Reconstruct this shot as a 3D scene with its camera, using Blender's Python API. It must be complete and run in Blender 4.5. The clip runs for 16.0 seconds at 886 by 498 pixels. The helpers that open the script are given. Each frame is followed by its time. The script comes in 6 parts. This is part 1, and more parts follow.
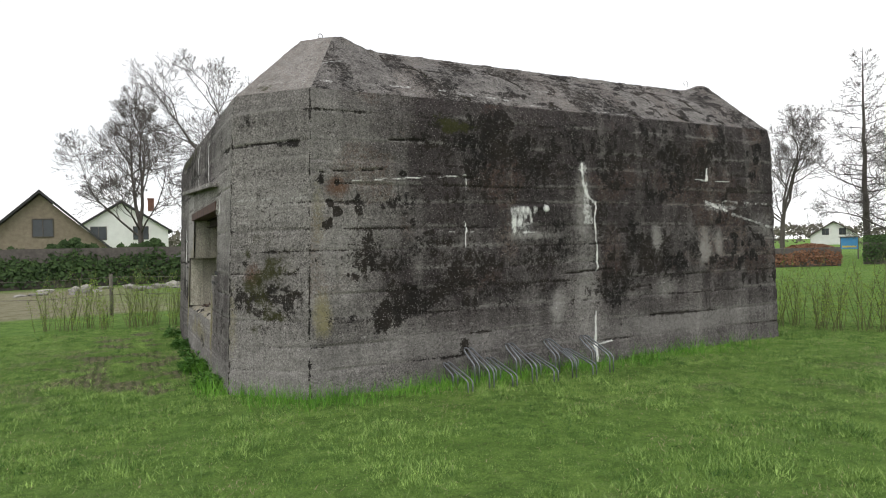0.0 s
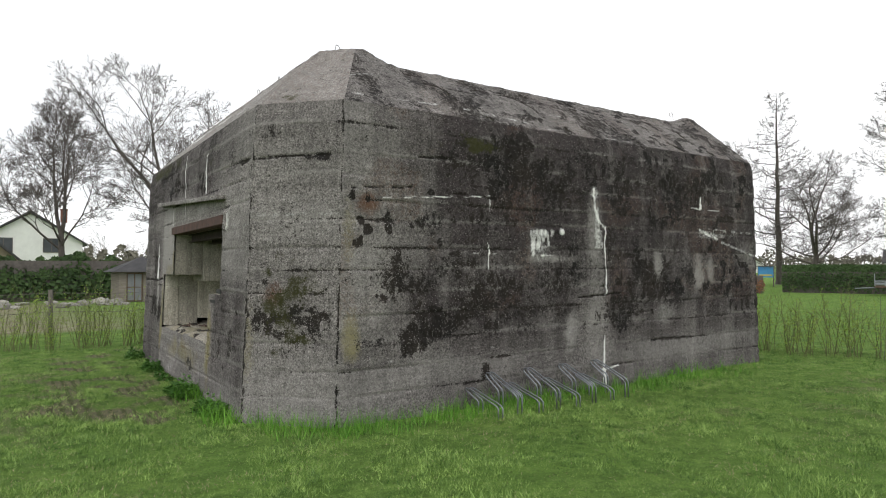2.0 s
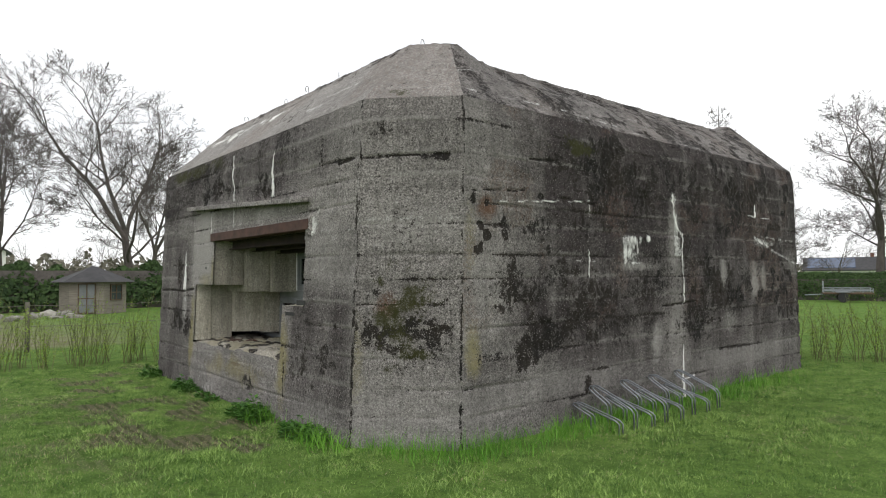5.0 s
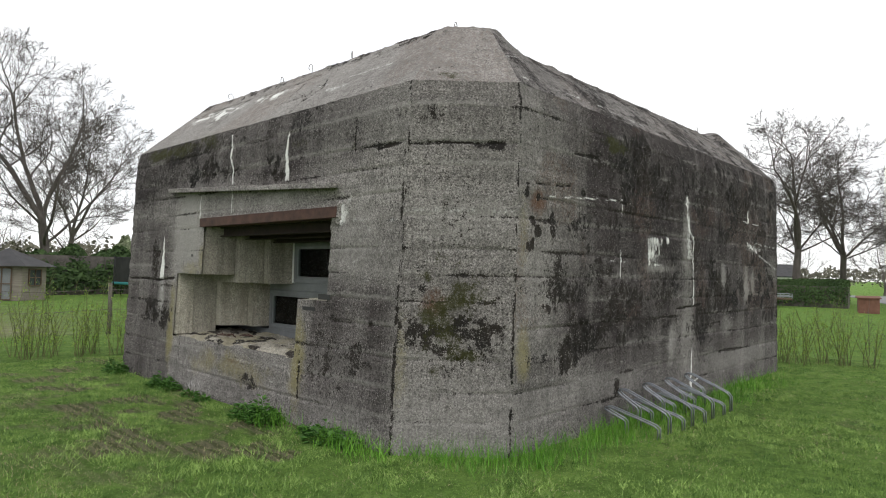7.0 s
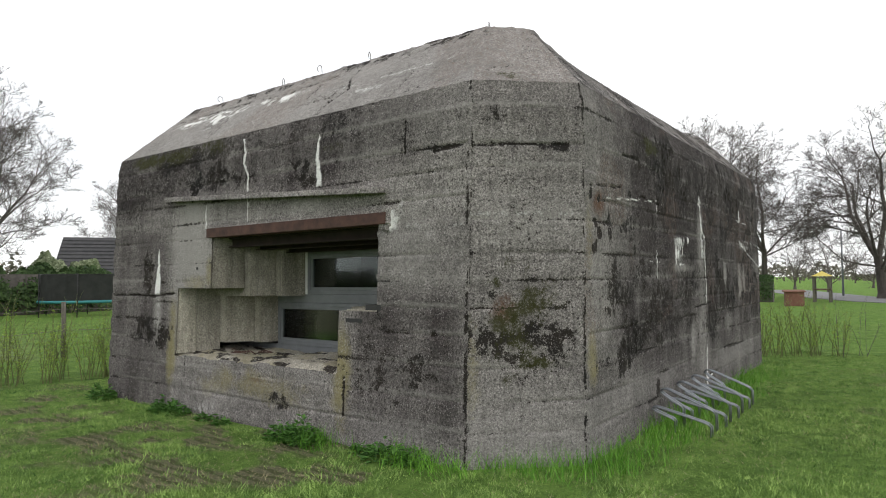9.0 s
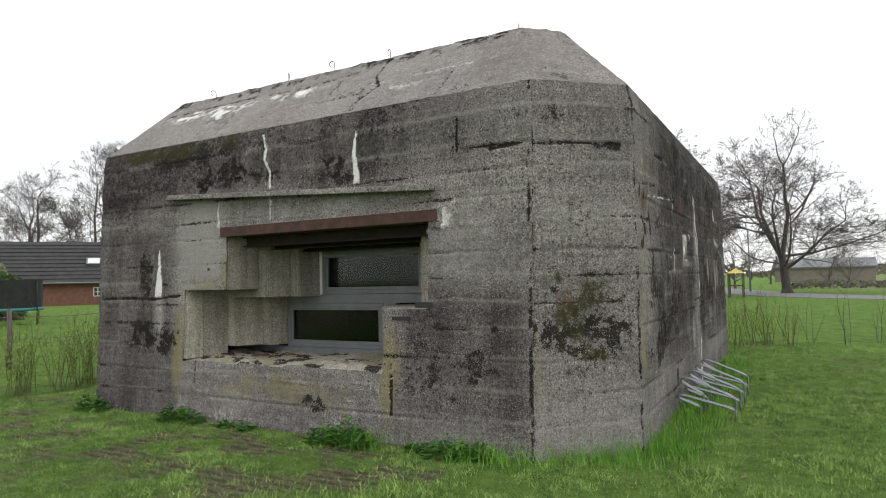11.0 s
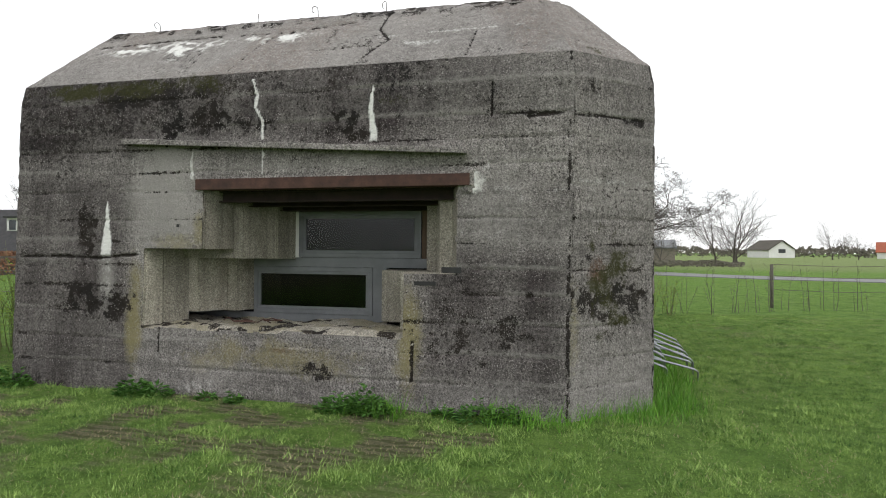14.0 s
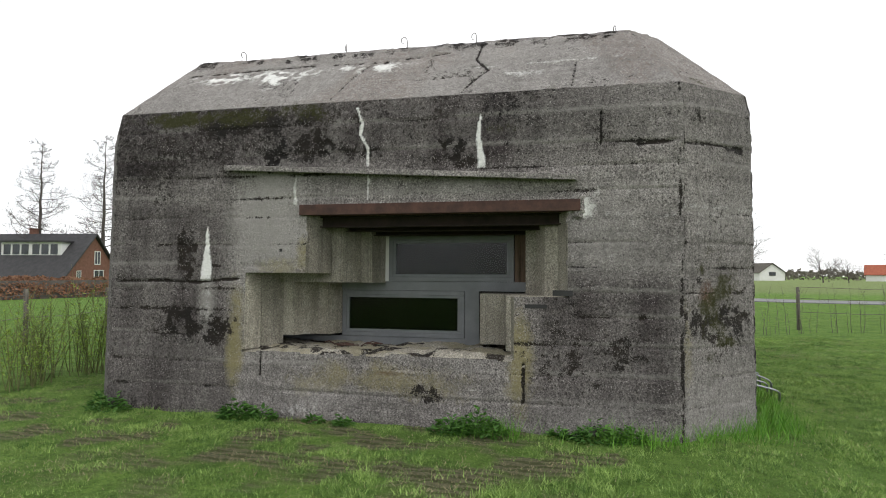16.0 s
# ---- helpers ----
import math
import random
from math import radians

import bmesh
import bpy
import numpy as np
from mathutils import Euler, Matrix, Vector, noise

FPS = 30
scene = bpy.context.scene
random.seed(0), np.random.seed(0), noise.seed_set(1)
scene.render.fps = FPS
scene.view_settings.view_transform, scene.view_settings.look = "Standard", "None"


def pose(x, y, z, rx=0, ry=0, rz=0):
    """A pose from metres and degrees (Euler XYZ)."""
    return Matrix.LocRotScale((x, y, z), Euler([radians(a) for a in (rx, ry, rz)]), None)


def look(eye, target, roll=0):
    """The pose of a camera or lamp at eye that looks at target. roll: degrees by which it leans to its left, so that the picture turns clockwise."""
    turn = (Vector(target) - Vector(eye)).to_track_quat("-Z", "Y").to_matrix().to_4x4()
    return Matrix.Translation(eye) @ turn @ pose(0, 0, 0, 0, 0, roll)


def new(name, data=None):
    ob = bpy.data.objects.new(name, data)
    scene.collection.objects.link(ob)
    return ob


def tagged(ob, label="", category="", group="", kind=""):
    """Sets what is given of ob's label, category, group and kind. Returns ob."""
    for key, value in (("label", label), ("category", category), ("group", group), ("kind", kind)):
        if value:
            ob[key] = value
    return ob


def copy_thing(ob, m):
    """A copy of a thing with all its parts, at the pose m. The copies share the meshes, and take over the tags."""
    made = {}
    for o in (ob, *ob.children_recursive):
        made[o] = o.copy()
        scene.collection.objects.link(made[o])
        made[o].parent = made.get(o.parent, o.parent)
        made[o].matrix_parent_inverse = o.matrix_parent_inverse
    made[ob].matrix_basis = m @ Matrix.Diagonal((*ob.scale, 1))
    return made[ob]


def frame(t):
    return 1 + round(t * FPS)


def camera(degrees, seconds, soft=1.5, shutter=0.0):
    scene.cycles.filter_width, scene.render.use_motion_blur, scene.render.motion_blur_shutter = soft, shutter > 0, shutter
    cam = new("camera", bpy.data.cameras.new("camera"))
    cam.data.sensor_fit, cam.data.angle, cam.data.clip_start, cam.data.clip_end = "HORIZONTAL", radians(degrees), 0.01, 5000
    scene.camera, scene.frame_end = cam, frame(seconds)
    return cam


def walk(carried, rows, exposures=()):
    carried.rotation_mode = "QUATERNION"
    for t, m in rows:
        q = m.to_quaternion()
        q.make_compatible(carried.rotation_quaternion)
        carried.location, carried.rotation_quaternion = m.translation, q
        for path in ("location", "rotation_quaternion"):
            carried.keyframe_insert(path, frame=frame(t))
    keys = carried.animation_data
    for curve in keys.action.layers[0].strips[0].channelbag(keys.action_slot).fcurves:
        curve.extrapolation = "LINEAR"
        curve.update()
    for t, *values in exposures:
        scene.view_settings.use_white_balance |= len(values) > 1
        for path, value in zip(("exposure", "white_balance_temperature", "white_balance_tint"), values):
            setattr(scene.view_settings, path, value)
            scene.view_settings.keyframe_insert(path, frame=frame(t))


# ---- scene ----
cam = camera(69.6, 16.0, soft=1.0)
METRES, EYE, TILT, LEAN, TURN = 9.317, 1.5, 0.0, 0.0, -26.9
ROWS = [
    (0.0, 0.0, 0.0, 0.0, -0.0, -0.13, 1.45),
    (0.5, -0.0297, 0.0073, 0.0013, 0.36, 0.33, 1.11),
    (1.0, -0.0588, 0.0089, 0.0017, -2.32, 1.23, 0.47),
    (1.5, -0.0856, 0.0154, 0.0013, -5.1, 1.46, -0.19),
    (2.0, -0.1162, 0.027, 0.002, -6.81, 1.67, 0.23),
    (2.5, -0.1447, 0.036, 0.0009, -8.41, 1.86, -0.14),
    (3.0, -0.1755, 0.0453, 0.0029, -10.31, 2.04, 0.37),
    (3.5, -0.2058, 0.0602, 0.0016, -11.06, 2.13, 0.53),
    (4.0, -0.2339, 0.0751, 0.0022, -10.55, 2.3, 0.99),
    (4.5, -0.2652, 0.0887, 0.002, -11.53, 2.42, 0.86),
    (5.0, -0.2937, 0.1017, 0.0025, -12.6, 2.44, 0.43),
    (7.5, -0.4228, 0.1884, 0.0024, -21.35, 2.22, -1.03),
    (8.0, -0.4499, 0.2053, 0.0016, -23.04, 2.47, -0.67),
    (8.5, -0.4751, 0.221, 0.0011, -24.59, 2.58, -0.86),
    (9.0, -0.5037, 0.2376, 0.001, -26.1, 2.73, 0.51),
    (11.5, -0.6425, 0.3161, -0.0042, -35.49, 2.69, 0.41),
    (12.0, -0.6661, 0.3364, -0.006, -37.16, 2.48, -0.28),
    (12.5, -0.6869, 0.3582, -0.0053, -39.27, 2.13, 0.07),
    (13.0, -0.7098, 0.375, -0.0082, -45.84, 1.59, -0.5),
    (13.5, -0.7339, 0.3986, -0.0075, -49.08, 0.52, -0.33),
    (14.0, -0.7502, 0.4277, -0.0068, -48.5, 0.11, -0.46),
    (14.5, -0.7683, 0.4488, -0.0081, -48.18, 0.11, -0.91),
    (15.0, -0.7958, 0.4681, -0.0077, -49.22, 0.72, -0.45),
    (15.5, -0.8172, 0.4882, -0.0089, -49.7, 1.54, -0.79),
    (16.0, -0.839, 0.5071, -0.0075, -49.45, 2.24, -0.33),
]
walk(cam, [(t, pose(0, 0, EYE, TILT, LEAN, TURN) @ pose(METRES * x, METRES * y, METRES * z, 90 + pitch, roll, yaw)) for t, x, y, z, yaw, pitch, roll in ROWS])

# ---- world and light: a bright overcast sky ----
SUN_AZ, SUN_EL = 215.0, 48.0
world = bpy.data.worlds.new("world")
scene.world = world
world.use_nodes = True
wn, wl = world.node_tree.nodes, world.node_tree.links
wn.clear()
w_sky = wn.new("ShaderNodeTexSky")
w_sky.sky_type, w_sky.sun_disc = "NISHITA", False
w_sky.sun_elevation, w_sky.sun_rotation = radians(SUN_EL), radians(SUN_AZ)
w_bg = wn.new("ShaderNodeBackground")
w_bg.inputs[1].default_value = 0.10
w_cl = wn.new("ShaderNodeBackground")
w_cl.inputs[0].default_value = (0.985, 0.99, 1.0, 1)
w_cl.inputs[1].default_value = 1.24
w_tc = wn.new("ShaderNodeTexCoord")
w_mp = wn.new("ShaderNodeMapping")
w_mp.inputs["Scale"].default_value = (1.0, 1.0, 3.2)
w_no = wn.new("ShaderNodeTexNoise")
w_no.inputs["Scale"].default_value, w_no.inputs["Detail"].default_value = 1.6, 5
w_rp = wn.new("ShaderNodeMapRange")
w_rp.inputs[1].default_value, w_rp.inputs[2].default_value = 0.40, 0.66
w_rp.inputs[3].default_value, w_rp.inputs[4].default_value = 1.0, 0.86
w_mx = wn.new("ShaderNodeMixShader")
w_out = wn.new("ShaderNodeOutputWorld")
wl.new(w_sky.outputs[0], w_bg.inputs[0])
wl.new(w_tc.outputs["Generated"], w_mp.inputs[0])
wl.new(w_mp.outputs[0], w_no.inputs["Vector"])
wl.new(w_no.outputs[0], w_rp.inputs[0])
wl.new(w_rp.outputs[0], w_mx.inputs[0])
wl.new(w_bg.outputs[0], w_mx.inputs[1])
wl.new(w_cl.outputs[0], w_mx.inputs[2])
wl.new(w_mx.outputs[0], w_out.inputs[0])
sun_data = bpy.data.lights.new("sun", "SUN")
sun_data.energy, sun_data.angle, sun_data.color = 0.9, radians(30), (1.0, 0.97, 0.92)
sun = new("sun", sun_data)
sun.matrix_world = look((0, 0, 40), (0 - math.sin(radians(SUN_AZ)) * 36, 0 - math.cos(radians(SUN_AZ)) * 36, 0))


# ---- small tools ----
def rnd_hash(i, j, k, seed):
    h = (i * 374761393 + j * 668265263 + k * 2147483647 + seed * 974634777) & 0xFFFFFFFF
    h = ((h ^ (h >> 13)) * 1274126177) & 0xFFFFFFFF
    h = ((h ^ (h >> 16)) * 2246822519) & 0xFFFFFFFF
    return ((h ^ (h >> 15)) & 0xFFFFFF) / float(0xFFFFFF)


def vnoise(p, seed=0):
    """Smooth value noise, 0 to 1, at the points p (n, 3)."""
    p = np.asarray(p, dtype=float)
    c = np.floor(p).astype(np.int64)
    f = p - c
    f = f * f * (3 - 2 * f)
    out = np.zeros(len(p))
    for dx in (0, 1):
        for dy in (0, 1):
            for dz in (0, 1):
                w = (f[:, 0] if dx else 1 - f[:, 0]) * (f[:, 1] if dy else 1 - f[:, 1]) * (f[:, 2] if dz else 1 - f[:, 2])
                out += w * rnd_hash(c[:, 0] + dx, c[:, 1] + dy, c[:, 2] + dz, seed)
    return out


def fbm(p, octaves=4, seed=0):
    p = np.asarray(p, dtype=float)
    total, amp, norm = np.zeros(len(p)), 1.0, 0.0
    for o in range(octaves):
        total += amp * vnoise(p * 2.0 ** o + 17.3 * o, seed + o)
        norm += amp
        amp *= 0.5
    return total / norm


def sstep(a, b, x):
    t = np.clip((x - a) / (b - a), 0, 1)
    return t * t * (3 - 2 * t)


def mesh_from(name, verts, faces, smooth=False):
    me = bpy.data.meshes.new(name)
    me.from_pydata([tuple(v) for v in verts], [], [tuple(f) for f in faces])
    if smooth:
        me.polygons.foreach_set("use_smooth", [True] * len(me.polygons))
    me.update()
    return me


def array_mesh(name, verts, tris_or_quads, smooth=False):
    """A mesh from numpy arrays of one face size."""
    verts, fs = np.asarray(verts, dtype=np.float32), np.asarray(tris_or_quads, dtype=np.int32)
    me = bpy.data.meshes.new(name)
    n, k = fs.shape
    me.vertices.add(len(verts))
    me.vertices.foreach_set("co", verts.ravel())
    me.loops.add(n * k)
    me.loops.foreach_set("vertex_index", fs.ravel())
    me.polygons.add(n)
    me.polygons.foreach_set("loop_start", np.arange(0, n * k, k, dtype=np.int32))
    if smooth:
        me.polygons.foreach_set("use_smooth", np.ones(n, dtype=bool))
    me.update(calc_edges=True)
    return me


def part(name, me, material, parent=None, label="", m=None):
    """Links a mesh or a bmesh as one object, under a thing where one is given."""
    if isinstance(me, bmesh.types.BMesh):
        data = bpy.data.meshes.new(name)
        me.to_mesh(data)
        me.free()
        me = data
    if material is not None and not me.materials:
        me.materials.append(material)
    ob = new(name, me)
    ob.parent = parent
    if m is not None:
        ob.matrix_basis = m
    if label:
        ob["label"] = label
    return ob


def thing(name, label, category, m=None, group="", kind=""):
    ob = new(name)
    if m is not None:
        ob.matrix_basis = m
    return tagged(ob, label, category, group, kind)


def add_box(bm, lo, hi, m=None, bevel=0.0):
    made = bmesh.ops.create_cube(bm, size=1.0)["verts"]
    for v in made:
        v.co = Vector([lo[i] + (hi[i] - lo[i]) * (v.co[i] + 0.5) for i in range(3)])
    if bevel:
        edges = list({e for v in made for e in v.link_edges})
        made = bmesh.ops.bevel(bm, geom=edges, offset=bevel, segments=1, affect="EDGES")["verts"]
    if m is not None:
        for v in made:
            v.co = m @ v.co
    return bm


def box(lo, hi, m=None, bevel=0.0):
    return add_box(bmesh.new(), lo, hi, m, bevel)


def add_prism(bm, outline, z0, z1):
    """An upright prism over a plan outline, given counter-clockwise; z1 may be a list, one height a corner."""
    tops = z1 if isinstance(z1, (list, tuple)) else [z1] * len(outline)
    a = [bm.verts.new((x, y, z0)) for x, y in outline]
    b = [bm.verts.new((x, y, z)) for (x, y), z in zip(outline, tops)]
    n = len(outline)
    for i in range(n):
        bm.faces.new((a[i], a[(i + 1) % n], b[(i + 1) % n], b[i]))
    bm.faces.new(b)
    bm.faces.new(a[::-1])
    bmesh.ops.recalc_face_normals(bm, faces=bm.faces)
    return bm


def prism(outline, z0, z1):
    return add_prism(bmesh.new(), outline, z0, z1)


def tube_data(points, radius, sides=6, verts=None, faces=None):
    """A tube along a bent line, its ends closed; radius may be a list."""
    verts, faces = ([] if verts is None else verts), ([] if faces is None else faces)
    pts = [Vector(p) for p in points]
    rings = []
    for i, p in enumerate(pts):
        d = (pts[min(i + 1, len(pts) - 1)] - pts[max(i - 1, 0)]).normalized()
        side = d.cross(Vector((0.31, 0.17, 0.93)))
        if side.length < 0.05:
            side = d.cross(Vector((1, 0, 0)))
        side.normalize()
        up = side.cross(d)
        r = radius[i] if isinstance(radius, (list, tuple)) else radius
        rings.append(len(verts))
        for k in range(sides):
            a = 2 * math.pi * k / sides
            verts.append(tuple(p + r * (math.cos(a) * side + math.sin(a) * up)))
    for a, b in zip(rings, rings[1:]):
        for k in range(sides):
            faces.append((a + k, a + (k + 1) % sides, b + (k + 1) % sides, b + k))
    faces.append(tuple(rings[0] + k for k in range(sides))[::-1])
    faces.append(tuple(rings[-1] + k for k in range(sides)))
    return verts, faces


def tube(name, points, radius, sides=6):
    v, f = tube_data(points, radius, sides)
    return mesh_from(name, v, f, smooth=True)


# ---- materials ----
def mat(name):
    m = bpy.data.materials.new(name)
    m.use_nodes = True
    nt = m.node_tree
    return m, nt.nodes, nt.links, nt.nodes["Principled BSDF"]


def node(ns, kind, **settings):
    n = ns.new(kind)
    for key, value in settings.items():
        if key in n.inputs:
            n.inputs[key].default_value = value
    return n


def mixer(ns, ls, fac, a, b, blend="MIX"):
    n = ns.new("ShaderNodeMix")
    n.data_type, n.blend_type = "RGBA", blend
    for sock, val in ((n.inputs[0], fac), (n.inputs[6], a), (n.inputs[7], b)):
        if isinstance(val, bpy.types.NodeSocket):
            ls.new(val, sock)
        elif isinstance(val, tuple):
            sock.default_value = (*val, 1) if len(val) == 3 else val
        else:
            sock.default_value = val
    return n.outputs[2]


def ramp(ns, ls, src, lo, hi, a=0.0, b=1.0):
    n = ns.new("ShaderNodeMapRange")
    n.inputs[1].default_value, n.inputs[2].default_value = lo, hi
    n.inputs[3].default_value, n.inputs[4].default_value = a, b
    ls.new(src, n.inputs[0])
    return n.outputs[0]


def times(ns, ls, a, b, op="MULTIPLY"):
    n = ns.new("ShaderNodeMath")
    n.operation = op
    n.use_clamp = op == "ADD"
    for sock, val in ((n.inputs[0], a), (n.inputs[1], b)):
        if isinstance(val, bpy.types.NodeSocket):
            ls.new(val, sock)
        else:
            sock.default_value = val
    return n.outputs[0]


def noise_at(ns, ls, vec, scale, detail=4, rough=0.6):
    n = node(ns, "ShaderNodeTexNoise", Scale=scale, Detail=detail, Roughness=rough)
    ls.new(vec, n.inputs["Vector"])
    return n.outputs[0]


def plain(name, low, high, scale=6.0, rough=0.8, metal=0.0, bump=0.15, per_object=0.0, stretch=(1, 1, 1), fine=60.0):
    """A surface between two colours, mottled at two scales, with a fine relief."""
    m, ns, ls, bsdf = mat(name)
    tc = ns.new("ShaderNodeTexCoord")
    mp = node(ns, "ShaderNodeMapping", Scale=stretch)
    ls.new(tc.outputs["Object"], mp.inputs[0])
    vec = mp.outputs[0]
    big, small = noise_at(ns, ls, vec, scale), noise_at(ns, ls, vec, fine, 3)
    fac = times(ns, ls, ramp(ns, ls, big, 0.3, 0.7), ramp(ns, ls, small, 0.25, 0.75, 0.55, 1.0))
    col = mixer(ns, ls, fac, low, high)
    if per_object:
        info = ns.new("ShaderNodeObjectInfo")
        hsv = ns.new("ShaderNodeHueSaturation")
        ls.new(ramp(ns, ls, info.outputs["Random"], 0, 1, 1 - per_object, 1 + per_object), hsv.inputs["Value"])
        ls.new(col, hsv.inputs["Color"])
        col = hsv.outputs[0]
    ls.new(col, bsdf.inputs["Base Color"])
    bsdf.inputs["Roughness"].default_value, bsdf.inputs["Metallic"].default_value = rough, metal
    if bump:
        b = node(ns, "ShaderNodeBump", Strength=bump, Distance=0.01)
        ls.new(small, b.inputs["Height"])
        ls.new(b.outputs[0], bsdf.inputs["Normal"])
    return m


def concrete(name, low, high, upright=0.0):
    """Old board-marked concrete. Its stains: st1 (lichen, lime, moss), st2 (pale, rust, algae) and wash (soft dark
    weathering of walls, a level per roof face).
    """
    m, ns, ls, bsdf = mat(name)
    tc = ns.new("ShaderNodeTexCoord")
    vec = tc.outputs["Object"]
    big = noise_at(ns, ls, vec, 1.3, 6, 0.65)
    mid = noise_at(ns, ls, vec, 9.0, 8, 0.75)
    fine = noise_at(ns, ls, vec, 55.0, 6, 0.8)
    grit = noise_at(ns, ls, vec, 85.0, 3, 0.7)
    mp = node(ns, "ShaderNodeMapping", Scale=(14, 14, 0.8))
    ls.new(vec, mp.inputs[0])
    runs = noise_at(ns, ls, mp.outputs[0], 1.0, 6, 0.7)
    mpb = node(ns, "ShaderNodeMapping", Scale=(1.3, 1.3, 21))
    ls.new(vec, mpb.inputs[0])
    boards = noise_at(ns, ls, mpb.outputs[0], 1.0, 5, 0.65)
    f = times(ns, ls, times(ns, ls, ramp(ns, ls, big, 0.3, 0.7, 0.12, 0.55), ramp(ns, ls, mid, 0.35, 0.7, 0.0, 0.5), "ADD"),
              ramp(ns, ls, fine, 0.39, 0.61, 0.05, 1.6))
    col = mixer(ns, ls, f, low, high)
    if not upright:
        col = mixer(ns, ls, 1.0, col, ramp(ns, ls, boards, 0.3, 0.7, 0.82, 1.18), "MULTIPLY")
    col = mixer(ns, ls, 1.0, col, ramp(ns, ls, grit, 0.36, 0.64, 0.56, 1.44), "MULTIPLY")
    col = mixer(ns, ls, ramp(ns, ls, runs, 0.5, 0.72, 0.0, 0.4), col, (0.03, 0.027, 0.026))
    # pale grains of gravel laid bare, and small dark pits
    vor = node(ns, "ShaderNodeTexVoronoi", Scale=58.0)
    ls.new(vec, vor.inputs["Vector"])
    pick = ns.new("ShaderNodeSeparateColor")
    ls.new(vor.outputs["Color"], pick.inputs[0])
    grain = times(ns, ls, ramp(ns, ls, vor.outputs["Distance"], 0.36, 0.22), ramp(ns, ls, pick.outputs[0], 0.64, 0.72))
    grain = times(ns, ls, grain, ramp(ns, ls, mid, 0.38, 0.58))
    vor2 = node(ns, "ShaderNodeTexVoronoi", Scale=30.0)
    ls.new(vec, vor2.inputs["Vector"])
    pick2 = ns.new("ShaderNodeSeparateColor")
    ls.new(vor2.outputs["Color"], pick2.inputs[0])
    pit = times(ns, ls, ramp(ns, ls, vor2.outputs["Distance"], 0.38, 0.2), ramp(ns, ls, pick2.outputs[1], 0.66, 0.74))
    pit = times(ns, ls, pit, ramp(ns, ls, big, 0.42, 0.58, 0.15, 1.0))
    col = mixer(ns, ls, times(ns, ls, pit, 0.75 if not upright else 0.3), col, (0.022, 0.02, 0.019))
    if upright:
        mp2 = node(ns, "ShaderNodeMapping", Scale=(9, 9, 0.5))
        ls.new(vec, mp2.inputs[0])
        grainy = noise_at(ns, ls, mp2.outputs[0], 1.0, 4, 0.6)
        col = mixer(ns, ls, ramp(ns, ls, grainy, 0.35, 0.65, 0.0, upright), col, (0.085, 0.075, 0.06))
        info = ns.new("ShaderNodeObjectInfo")
        hsv = ns.new("ShaderNodeHueSaturation")
        ls.new(ramp(ns, ls, info.outputs["Random"], 0, 1, 0.75, 1.2), hsv.inputs["Value"])
        ls.new(col, hsv.inputs["Color"])
        col = hsv.outputs[0]
    s1, s2, s3 = (ns.new("ShaderNodeAttribute") for _ in range(3))
    s1.attribute_name, s2.attribute_name, s3.attribute_name = "st1", "st2", "wash"
    a, b = ns.new("ShaderNodeSeparateColor"), ns.new("ShaderNodeSeparateColor")
    ls.new(s1.outputs["Color"], a.inputs[0])
    ls.new(s2.outputs["Color"], b.inputs[0])
    rag = noise_at(ns, ls, vec, 26.0, 7, 0.85)
    edge = ramp(ns, ls, rag, 0.3, 0.7, -0.45, 0.45)
    spots = times(ns, ls, times(ns, ls, noise_at(ns, ls, vec, 19.0, 6, 0.72), 0.55), times(ns, ls, noise_at(ns, ls, vec, 75.0, 4, 0.7), 0.45), "ADD")

    def layer(col, mask, tint, lo=0.25, hi=0.65, top=1.0):
        k = times(ns, ls, times(ns, ls, mask, edge, "ADD"), ramp(ns, ls, mask, 0.02, 0.12))
        return mixer(ns, ls, ramp(ns, ls, k, lo, hi, 0.0, top), col, tint)

    def crust(mask, reach, soft):
        """Covers a share of the surface, in spots, that grows with the mask."""
        n = ns.new("ShaderNodeMath")
        n.operation = "MULTIPLY_ADD"
        ls.new(mask, n.inputs[0])
        n.inputs[1].default_value = reach
        ls.new(spots, n.inputs[2])
        return times(ns, ls, ramp(ns, ls, n.outputs[0], 0.5 + reach / 2 - soft, 0.5 + reach / 2 + soft), ramp(ns, ls, mask, 0.03, 0.15))

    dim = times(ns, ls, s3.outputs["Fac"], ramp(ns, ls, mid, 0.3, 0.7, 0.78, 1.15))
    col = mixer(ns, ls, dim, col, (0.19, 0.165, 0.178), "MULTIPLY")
    col = layer(col, b.outputs[0], (0.33, 0.315, 0.30), 0.1, 0.9, 0.75)
    col = layer(col, b.outputs[2], (0.25, 0.22, 0.10), 0.1, 1.0, 0.75)
    col = layer(col, b.outputs[1], (0.10, 0.042, 0.017), 0.1, 0.8, 0.8)
    black = mixer(ns, ls, ramp(ns, ls, big, 0.4, 0.6), (0.010, 0.0085, 0.008), (0.022, 0.017, 0.014))
    col = mixer(ns, ls, times(ns, ls, crust(a.outputs[0], 0.32, 0.028), 0.97), col, black)
    col = mixer(ns, ls, times(ns, ls, grain, 0.7), col, (0.42, 0.40, 0.385))
    moss = mixer(ns, ls, fine, (0.011, 0.011, 0.004), (0.060, 0.062, 0.016))
    col = mixer(ns, ls, times(ns, ls, crust(a.outputs[2], 0.34, 0.06), 0.9), col, moss)
    col = layer(col, a.outputs[1], (0.80, 0.80, 0.78), 0.25, 0.9, 0.95)
    ls.new(col, bsdf.inputs["Base Color"])
    bsdf.inputs["Roughness"].default_value = 0.9
